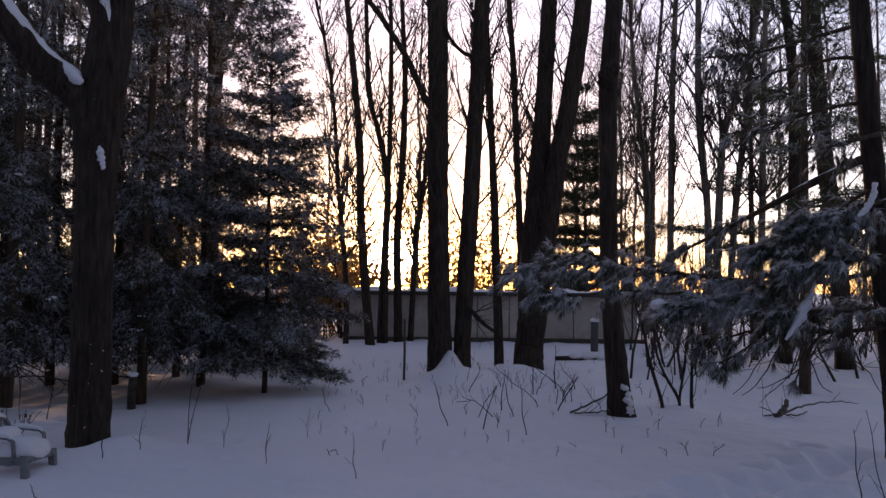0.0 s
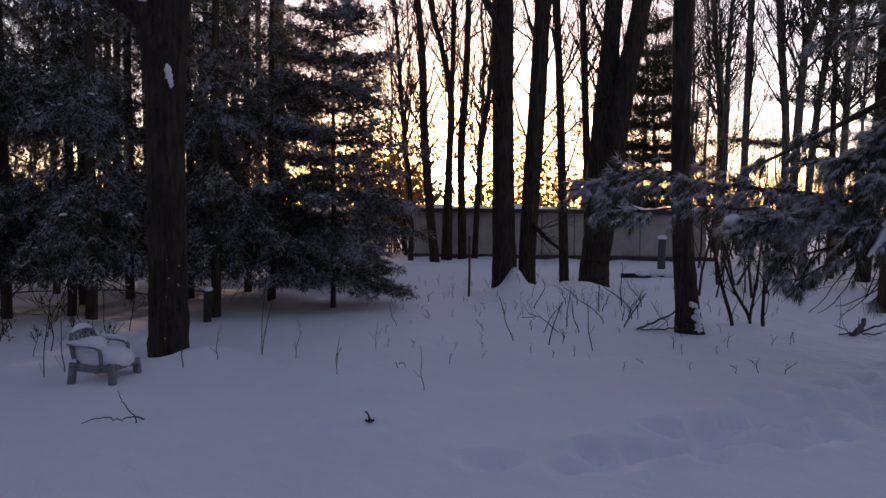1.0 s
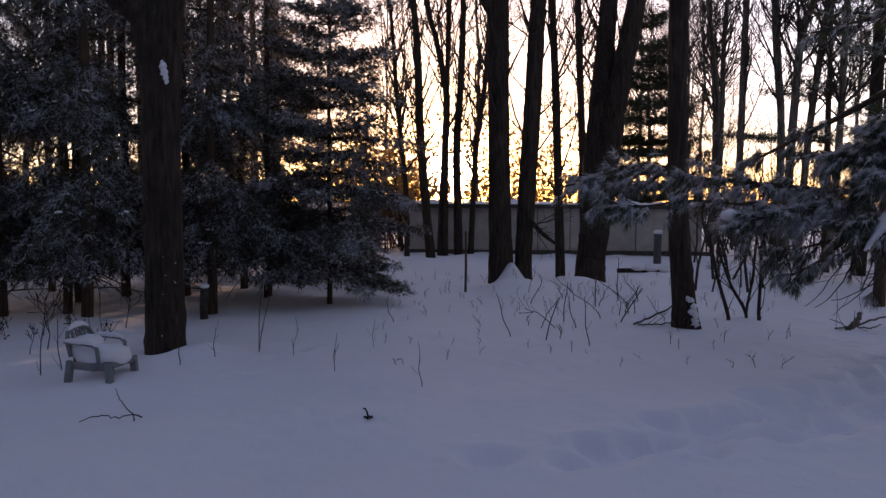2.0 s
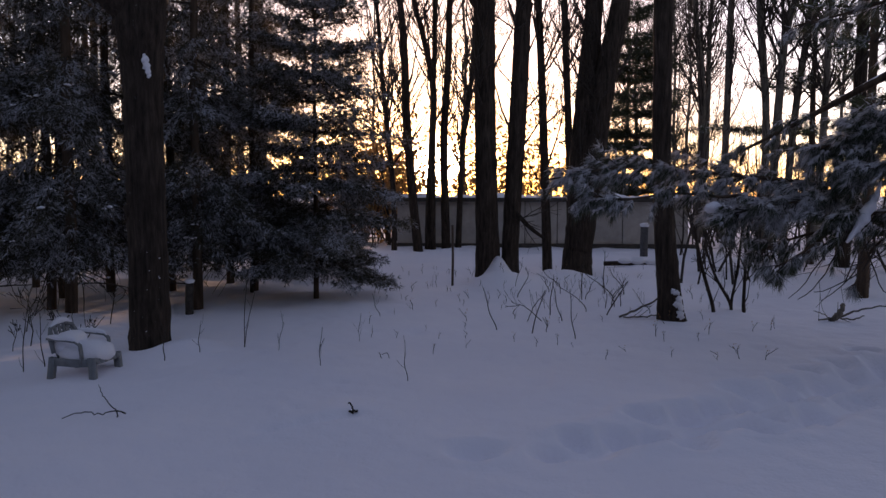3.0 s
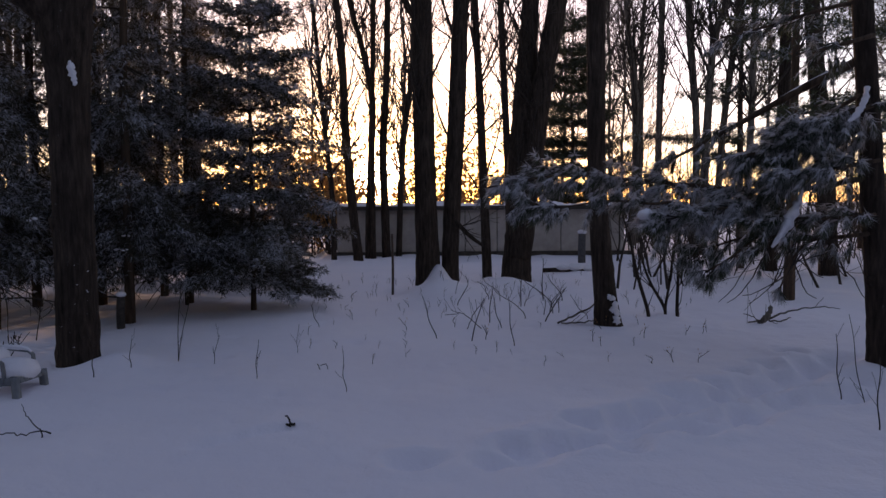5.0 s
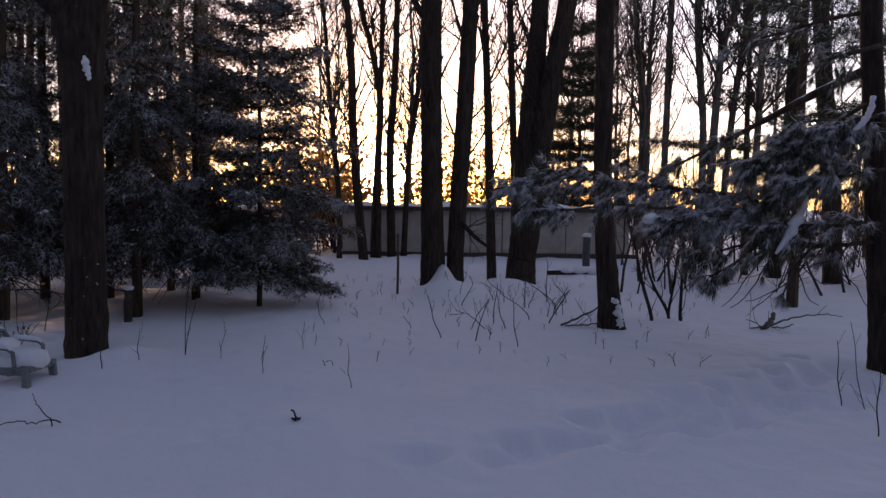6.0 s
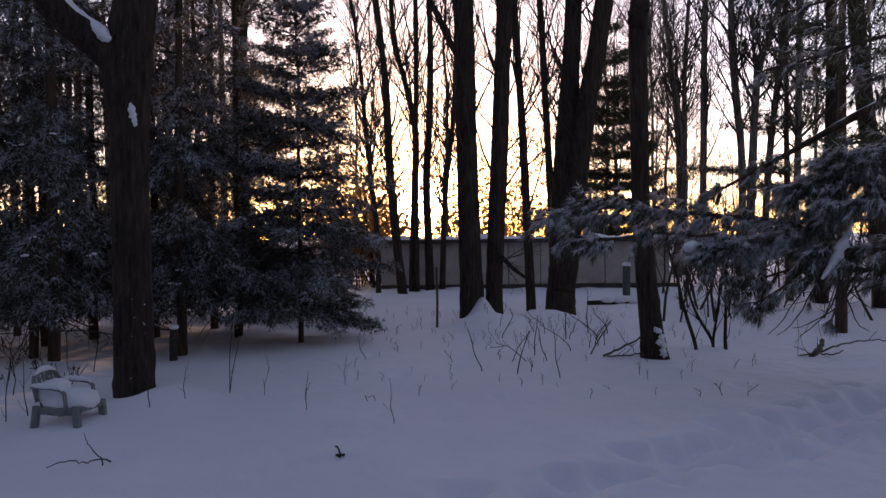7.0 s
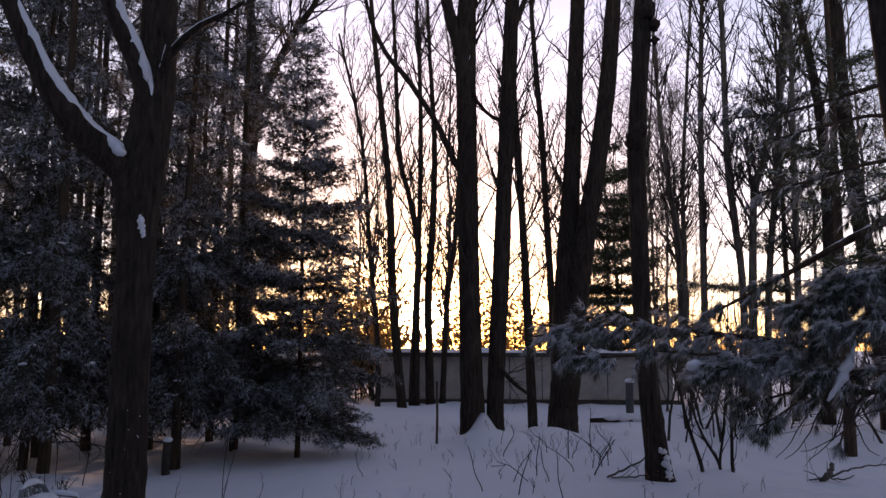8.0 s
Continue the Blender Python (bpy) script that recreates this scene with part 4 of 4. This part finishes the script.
for _ in range(9):                                    # bare dead shoots hanging below the boughs
    start = np.array((rng.uniform(2.7, 3.9), rng.uniform(6.95, 7.35), rng.uniform(1.1, 1.4)))
    q = wander(rng, start, (rng.uniform(-0.5, 0.8), 0.1, -0.7), rng.uniform(0.5, 0.95), 8, 0.12, 0.10)
    tube(sprigs, q, np.linspace(0.009, 0.003, 9), 5, cap=False)
    fork(rng, sprigs, q, np.linspace(0.009, 0.003, 9), 3, 0.35, 0.05, 1, 0.2, 0.002)
part("spray", sprigs, TWIG, near_pine)
part("foliage", needles, PINE, near_pine, "long green needles", smooth=False)
part("spray", rime, FROST, near_pine, "snow-dusted upper needles", smooth=False)
lumps(snow, rng, [(2.05, 7.42, 1.48), (2.15, 7.46, 1.44)], [0.075, 0.085], 0.7, BALL2, 0.14)
part("snow_cover", snow, SNOW_CAP, near_pine, "clumps of snow on the needles")

p, r = smooth_path([(4.06, 7.30, 2.93, 0.046), (3.61, 7.50, 2.69, 0.040), (3.21, 7.70, 2.45, 0.030)], 8)
part("snow", upper_snow(rng, p, r, 0.45), SNOW_CAP, near_pine, "ridge of snow on the long bough")

# snow-plastered dead snags among the boughs
for rows in ([(3.08, 7.00, 1.18, 0.015), (3.17, 7.00, 1.31, 0.051), (3.25, 7.00, 1.46, 0.066), (3.31, 7.00, 1.58, 0.046), (3.35, 7.00, 1.72, 0.013)],
             [(3.64, 6.80, 2.28, 0.020), (3.73, 6.80, 2.37, 0.042), (3.78, 6.80, 2.48, 0.037), (3.80, 6.80, 2.58, 0.030)]):
    p, r = smooth_path(rows, 6)
    m = Mesh()
    tube(m, p, r * 0.62, 11, rng, 0.34)
    part("snow", m, SNOW_CAP, near_pine, "snow plastered on a broken stub")

# ---- shed ----
SHED_X0, SHED_X1, SHED_Y = -2.9, 5.97, 23.9
shed = thing("shed", "long low pale shed with snow on its flat roof", "shed", 0, 0, 0)
panels = 9
pw = (SHED_X1 - SHED_X0) / panels
rng = np.random.default_rng(24)
for i in range(panels):
    m = Mesh()
    a, b = SHED_X0 + i * pw + 0.012, SHED_X0 + (i + 1) * pw - 0.012
    box(m, (a, SHED_Y + rng.uniform(0, 0.01), 0.12), (b, SHED_Y + 0.09, 1.40), 0.008)
    part("panel", m, SIDING, shed, smooth=False)
m = Mesh()
box(m, (SHED_X0, SHED_Y + 0.09, -0.1), (SHED_X1, SHED_Y + 3.0, 1.40))
part("body", m, SHED_DARK, shed, smooth=False)
m = Mesh()
box(m, (SHED_X0 - 0.05, SHED_Y - 0.07, -0.1), (SHED_X1 + 0.25, SHED_Y + 0.06, 0.115), 0.01)
part("sill", m, SHED_DARK, shed, "dark timber sill", smooth=False)
m = Mesh()
box(m, (SHED_X0 - 0.2, SHED_Y - 0.25, 1.404), (SHED_X1 + 0.2, SHED_Y + 3.2, 1.52), 0.015)
part("roof", m, SHED_DARK, shed, smooth=False)
m = Mesh()
u, w = np.meshgrid(np.linspace(0, 1, 90), np.linspace(0, 1, 16))
px, py = SHED_X0 - 0.17 + u * (SHED_X1 - SHED_X0 + 0.34), SHED_Y - 0.2 + w * 3.3
edge = np.minimum(np.minimum(u, 1 - u) * 9, np.minimum(w, 1 - w) * 3.3).clip(0, 0.12) / 0.12
deep = (0.06 + 0.04 * np.sin(px * 2.1 + 1) + 0.03 * np.sin(px * 5.3) + 0.02 * rng.standard_normal(u.shape)).clip(0.005, 1)
pz = 1.525 + deep * np.sqrt(edge)
i, j = np.meshgrid(np.arange(15), np.arange(89), indexing="ij")
c0 = (i * 90 + j).ravel()
m.add(np.stack([px, py, pz], -1), np.stack([c0, c0 + 1, c0 + 91, c0 + 90], -1))
part("snow", m, SNOW_CAP, shed, "uneven layer of snow")

# ---- chair ----
def arc(cx, cz, r, a0, a1, n, y):
    return [(cx + r * math.cos(a), y, cz + r * math.sin(a)) for a in np.linspace(a0, a1, n)]


def flat_bar(mesh, pts, wide, thick):
    """A moulded strip along pts: wide in y, thick across its run."""
    pts = np.asarray(pts, float)
    tan = unit(np.gradient(pts, axis=0))
    side = np.tile((0.0, 1.0, 0.0), (len(pts), 1))
    nor = np.cross(tan, side)
    ring = np.stack([pts + side * wide * a + nor * thick * b for a, b in ((-0.5, -0.35), (-0.4, -0.5), (0.4, -0.5), (0.5, -0.35), (0.5, 0.35), (0.4, 0.5), (-0.4, 0.5), (-0.5, 0.35))], 1)
    n = len(pts)
    i, j = np.meshgrid(np.arange(n - 1), np.arange(8), indexing="ij")
    k = (j + 1) % 8
    quads = np.stack([i * 8 + j, i * 8 + k, (i + 1) * 8 + k, (i + 1) * 8 + j], -1).reshape(-1, 4)
    ends = [(0, s + 1, s) for s in range(1, 7)] + [((n - 1) * 8, (n - 1) * 8 + s, (n - 1) * 8 + s + 1) for s in range(1, 7)]
    mesh.add(ring.reshape(-1, 3), quads, ends)


chair = thing("garden_chair", "pale plastic garden chair half buried in snow", "chair", *(-3.56, 6.61), -0.20, -8)
chair.scale = (0.80, 0.70, 0.92)
m = Mesh()
flat_bar(m, [(-0.22, 0, 0.385), (0.0, 0, 0.385), (0.2, 0, 0.40)], 0.50, 0.012)
seat = part("seat", m, PLASTIC, chair)
for s in np.linspace(-0.2, 0.2, 6):                                   # moulded slats of the seat
    m = Mesh()
    flat_bar(m, [(-0.22, s, 0.40), (0.0, s, 0.40), (0.18, s, 0.42), (0.25, s, 0.41), (0.27, s, 0.37)], 0.07, 0.018)
    part("slat", m, PLASTIC, seat)
m = Mesh()
tube(m, [(-0.24, -0.25, 0.46), (-0.285, -0.25, 0.60), (-0.31, -0.20, 0.68), (-0.32, -0.1, 0.715), (-0.325, 0, 0.725), (-0.32, 0.1, 0.715), (-0.31, 0.20, 0.68), (-0.285, 0.25, 0.60), (-0.24, 0.25, 0.46)], [0.024] * 9, 8)
rest = part("backrest", m, PLASTIC, chair)
for s in np.linspace(-0.19, 0.19, 6):
    m = Mesh()
    flat_bar(m, [(-0.22, s, 0.40), (-0.27, s, 0.54), (-0.295, s, 0.62), (-0.315, s, 0.70 - 1.0 * s * s)], 0.045, 0.014)
    part("slat", m, PLASTIC, rest)
for s in (-1, 1):
    m = Mesh()
    flat_bar(m, [(-0.30, s * 0.27, 0.60), (-0.2, s * 0.28, 0.595), (-0.05, s * 0.285, 0.59), (0.05, s * 0.285, 0.58), (0.10, s * 0.28, 0.55), (0.11, s * 0.275, 0.47), (0.11, s * 0.27, 0.38)], 0.06, 0.02)
    part("armrest", m, PLASTIC, chair)
    for x, lean in ((0.22, 0.04), (-0.25, -0.06)):
        m = Mesh()
        flat_bar(m, [(x, s * 0.25, 0.42), (x + lean * 0.5, s * 0.26, 0.2), (x + lean, s * 0.27, 0.0)], 0.07, 0.075)
        part("leg", m, PLASTIC, chair)
    m = Mesh()
    flat_bar(m, [(-0.27, s * 0.262, 0.385), (0.0, s * 0.262, 0.375), (0.24, s * 0.262, 0.385)], 0.03, 0.07)
    part("rail", m, PLASTIC, chair)
rng = np.random.default_rng(25)
m = Mesh()
cushion = BALL2[0] * (1 + 0.012 * rng.standard_normal((len(BALL2[0]), 1)))
cushion = np.sign(cushion) * np.abs(cushion) ** 0.75
m.add(cushion * (0.30, 0.27, 0.12) + (0.0, 0, 0.44), tris=BALL2[1])
m.add(cushion * (0.13, 0.24, 0.13) + (-0.19, 0, 0.52), tris=BALL2[1])
part("snow", m, SNOW_CAP, chair, "thick cushion of snow on the seat")
for s in (-1, 1):
    m = Mesh()
    tube(m, [(-0.29, s * 0.27, 0.612), (-0.2, s * 0.28, 0.61), (-0.05, s * 0.285, 0.605), (0.03, s * 0.285, 0.595), (0.08, s * 0.28, 0.575)], [0.02, 0.032, 0.034, 0.03, 0.012], 8, rng, 0.06)
    part("snow", m, SNOW_CAP, chair, "snow on the armrest")
m = Mesh()
tube(m, [(-0.31, -0.20, 0.693), (-0.32, -0.1, 0.733), (-0.325, 0, 0.745), (-0.32, 0.1, 0.733), (-0.31, 0.20, 0.693)], [0.014, 0.028, 0.03, 0.028, 0.014], 8, rng, 0.08)
part("snow", m, SNOW_CAP, chair, "snow on the backrest")

# ---- posts, pole, logs ----
def snow_post(x, y, tall, r, label, name="post", wood=POST):
    t = thing(name, label, "post", x, y, ground_z(x, y))
    m = Mesh()
    g = np.random.default_rng(int(abs(x * 100)))
    tube(m, [(0, 0, -0.2), (0, 0, tall * 0.5), (0.01, 0, tall)], [r, r, r * 0.97], 10, g, 0.03)
    part("shaft", m, wood, t)
    m = Mesh()
    lumps(m, g, [(0.01, 0, tall + 0.015)], [r * 1.25], 0.6, BALL2, 0.05)
    part("snow", m, SNOW_CAP, t, "cap of snow")
    return t


snow_post(*(-4.07, 10.23), 0.44, 0.055, "short dark wooden post capped with snow")
snow_post(*(3.96, 20.38), 0.80, 0.10, "grey wooden post capped with snow near the shed", wood=POST_GREY)

x, y = (-0.69, 13.83)
pole = thing("metal_pole", "thin dark metal stake standing in the snow", "stake", x, y, ground_z(x, y))
m = Mesh()
tube(m, [(0, 0, -0.2), (0.01, 0, 0.5), (0.0, 0, 1.08)], [0.022, 0.022, 0.02], 8)
part("shaft", m, STEEL, pole)

x, y = (2.95, 17.37)
log = thing("fallen_log", "fallen log half covered with snow", "log", x, y, ground_z(x, y))
m = Mesh()
tube(m, [(-0.45, 0, 0.05), (0, 0.02, 0.06), (0.5, 0.1, 0.05)], [0.05, 0.055, 0.05], 9, np.random.default_rng(3), 0.06)
part("wood", m, BARK, log)
m = Mesh()
lumps(m, np.random.default_rng(4), [(0.0, 0, 0.11), (0.3, 0.05, 0.11), (0.62, 0.1, 0.08)], [0.16, 0.2, 0.18], 0.4, BALL2, 0.08)
part("snow", m, SNOW_CAP, log)


# ---- stems, weeds and fallen branches ----
def stem(x, y, rows, name, label, category, side_twigs=0, seed=0, mat=TWIG, group="", reach=0.2):
    """A woody stem through rows of dx, dy, z, radius, rooted in the snow."""
    t = thing(name, label, category, x, y, ground_z(x, y), group=group)
    p, r = smooth_path(rows, 4)
    m = Mesh()
    tube(m, p, r, 6)
    part("stem", m, mat, t)
    if side_twigs:
        m = Mesh()
        fork(np.random.default_rng(seed), m, p, r, side_twigs, reach, 0.25, 1, 0.3, 0.0015)
        part("side_growth", m, mat, t)
    return t


for (x, y), dx, z, r in (((2.99, 10.68), -0.26, 1.2, 0.026), ((3.24, 10.75), -0.35, 0.9, 0.022), ((3.26, 10.75), 0.12, 0.95, 0.02), ((3.41, 10.71), 0.03, 1.05, 0.024), ((-3.92, 12.49), 0.02, 0.9, 0.03)):
    stem(x, y, [(0.02, 0, -0.1, r), (0, 0, 0.1, r), (dx * 0.55, 0.02, z * 0.5, r * 0.85), (dx, 0.05, z, r * 0.6)], "sapling", "bare dark sapling stem in the snow", "sapling", 5, int(abs(x) * 50), BARK, "saplings", 0.4)

# tall dry stalks
for i, ((x, y), dx, z, r) in enumerate((((-2.55, 7.84), 0.12, 0.62, 0.008), ((-2.56, 7.86), 0.05, 0.9, 0.009), ((-2.18, 7.80), 0.05, 0.28, 0.006), ((-0.73, 6.61), -0.02, 0.34, 0.007), ((-3.08, 7.10), 0.0, 0.28, 0.010),
                                       ((-4.23, 6.73), 0.03, 0.55, 0.010), ((-4.12, 6.88), -0.05, 0.5, 0.010), ((-2.86, 7.41), 0.0, 0.26, 0.008), ((-1.58, 7.02), 0.02, 0.35, 0.007), ((-1.48, 10.16), -0.1, 0.3, 0.009),
                                       ((3.45, 6.48), -0.02, 0.55, 0.010), ((3.63, 6.43), -0.12, 0.8, 0.009), ((3.13, 5.37), 0.03, 0.5, 0.010), ((0.05, 9.24), -0.15, 0.5, 0.012), ((0.92, 8.66), -0.05, 0.55, 0.012),
                                       ((0.47, 9.03), 0.15, 0.5, 0.014), ((0.77, 10.31), 0.06, 0.5, 0.014), ((1.50, 10.18), 0.28, 0.45, 0.018), ((0.88, 9.84), -0.1, 0.45, 0.012), ((1.38, 11.99), 0.05, 0.7, 0.016),
                                       ((1.82, 12.67), 0.02, 0.7, 0.018), ((-0.97, 13.65), 0.0, 0.2, 0.007), ((-1.45, 8.39), 0.02, 0.3, 0.005))):
    stem(x, y, [(0, 0, -0.06, r * 0.5), (0.01, 0, 0.03, r * 0.5), (dx * 0.4 - 0.012, 0.02, z * 0.4, r * 0.45), (dx * 0.72, 0.03, z * 0.75, r * 0.36), (dx, 0.05, z, r * 0.25)], "dry_stalk", "thin dry stalk poking out of the snow", "stalk", 4, i, TWIG, "dry stalks", 0.16)

# small weeds over the far yard
rng = np.random.default_rng(26)
weeds = []
for i in range(5):
    t = stem(0, 0, [(0, 0, -0.05, 0.004), (0.01, 0, 0.04, 0.004), (rng.normal(0, 0.02), 0, 0.09, 0.0035), (rng.normal(0, 0.04), 0.02, 0.17, 0.0025)], "weed", "small dry weed poking through the snow", "weed", 3, 90 + i, TWIG, "weeds in the snow", 0.08)
    m = Mesh()
    lumps(m, rng, [(rng.normal(0, 0.02), 0, rng.uniform(0.1, 0.2)) for _ in range(3)], rng.uniform(0.004, 0.009, 3), 0.9)
    part("seed_head", m, DRY_LEAF, t)
    weeds.append(t)
for i in range(165):
    y = 7.2 + 9.5 * rng.random() ** 0.8
    x = rng.uniform(-0.16, 0.36) * y
    m = pose(x, y, ground_z(x, y), rng.normal(0, 9), rng.normal(0, 9), rng.uniform(0, 360)) @ Matrix.Scale(rng.uniform(0.45, 1.05), 4)
    if i < 5:
        weeds[i].matrix_basis = m
    else:
        copy_thing(weeds[i % 5], m)


def fallen(x, y, lines, label, seed, mat=TWIG, side=3):
    t = thing("fallen_branch", label, "branch", x, y, ground_z(x, y))
    for k, rows in enumerate(lines):
        p, r = smooth_path(rows, 5)
        p[1:] += np.random.default_rng(seed + 7 + k).normal(0, 0.3 * r.max() + 0.0025, p[1:].shape)
        m = Mesh()
        tube(m, p, r, 6)
        stick = part("stick", m, mat, t)
        if side:
            m = Mesh()
            fork(np.random.default_rng(seed + k), m, p, r, side, 0.25, 0.1, 1)
            part("side_growth", m, mat, stick)
    return t


fallen(*(4.36, 10.12), [[(-0.06, 0, -0.02, 0.034), (0.0, 0, 0.06, 0.034), (0.06, 0, 0.13, 0.032), (0.11, 0, 0.20, 0.028)],
                          [(-0.02, 0, 0.03, 0.014), (0.2, 0.05, 0.10, 0.013), (0.5, 0.12, 0.17, 0.010), (0.85, 0.2, 0.19, 0.008), (1.15, 0.25, 0.15, 0.004)],
                          [(-0.22, -0.05, 0.03, 0.010), (0.0, 0, 0.05, 0.012), (0.22, -0.04, 0.04, 0.010), (0.36, 0, 0.09, 0.006)],
                          [(-0.03, 0, 0.03, 0.007), (-0.14, 0.05, 0.10, 0.006), (-0.24, 0.06, 0.13, 0.003)]], "dark fallen branch with a broken stub in the snow", 400, BARK_GREY, 1)
fallen(*(-2.66, 5.33), [[(-0.36, -0.08, 0.01, 0.003), (-0.22, -0.02, 0.045, 0.004), (-0.12, -0.02, 0.03, 0.004), (0, 0, 0.05, 0.005), (0.06, 0, 0.035, 0.006)],
                         [(0, 0, -0.02, 0.006), (-0.005, 0, 0.05, 0.005), (-0.09, 0.05, 0.10, 0.004), (-0.14, 0.07, 0.15, 0.0035), (-0.17, 0.08, 0.21, 0.002)]], "forked dry twig lying on the snow", 410, TWIG, 0)
fallen(*(-1.01, 5.59), [[(-0.03, 0, 0.02, 0.008), (0.0, 0, 0.02, 0.009), (0.03, 0, 0.02, 0.008)], [(0.0, 0, -0.03, 0.008), (-0.01, 0, 0.04, 0.007), (-0.03, 0, 0.09, 0.006)]], "short broken twig sticking up from the snow", 420, TWIG, 0)
fallen(*(-1.04, 7.45), [[(-0.05, 0, 0.06, 0.0035), (-0.02, 0, 0.0, 0.004), (-0.01, 0, -0.02, 0.004)], [(-0.02, 0, 0.04, 0.003), (0.03, 0, 0.055, 0.003), (0.05, 0, 0.01, 0.003)]], "bent dry twig in the snow", 430, TWIG, 0)
fallen(*(1.68, 9.99), [[(-0.05, 0, 0.02, 0.014), (0.2, 0.05, 0.12, 0.013), (0.45, 0.1, 0.24, 0.011), (0.75, 0.15, 0.42, 0.006)],
                          [(0.0, 0, 0.02, 0.010), (0.3, 0, 0.03, 0.010), (0.55, 0.05, 0.06, 0.006)]], "dead branches leaning on the foot of a tree", 440, BARK_GREY, 2)
rng = np.random.default_rng(27)
for i in range(13):
    x, y = rng.uniform(0.4, 2.3), rng.uniform(10.4, 13.2)
    tilt, tall, r = rng.normal(0, 0.22), rng.uniform(0.25, 0.58), rng.uniform(0.0045, 0.0075)
    stem(x, y, [(0, 0, -0.06, r), (0.01, 0, 0.05, r), (tilt * 0.3 + rng.normal(0, 0.03), 0.02, tall * 0.4, r * 0.85), (tilt * 0.75 + rng.normal(0, 0.04), 0.05, tall * 0.72, r * 0.65), (tilt + rng.normal(0, 0.04), 0.06, tall, r * 0.4)],
         "brush_stem", "crooked bare brush stem standing in the snow", "brush", 5, 300 + i, TWIG, "brush stems", 0.18)
fallen(*(0.45, 9.86), [[(0.0, 0, -0.02, 0.0054), (0.1, 0, 0.2, 0.0054), (0.25, 0.1, 0.36, 0.0034)],
                         [(0.2, 0, -0.02, 0.0054), (0.0, 0, 0.16, 0.0048), (-0.2, 0.1, 0.22, 0.0034)]], "bare brush stems in the snow", 470, TWIG, 5)
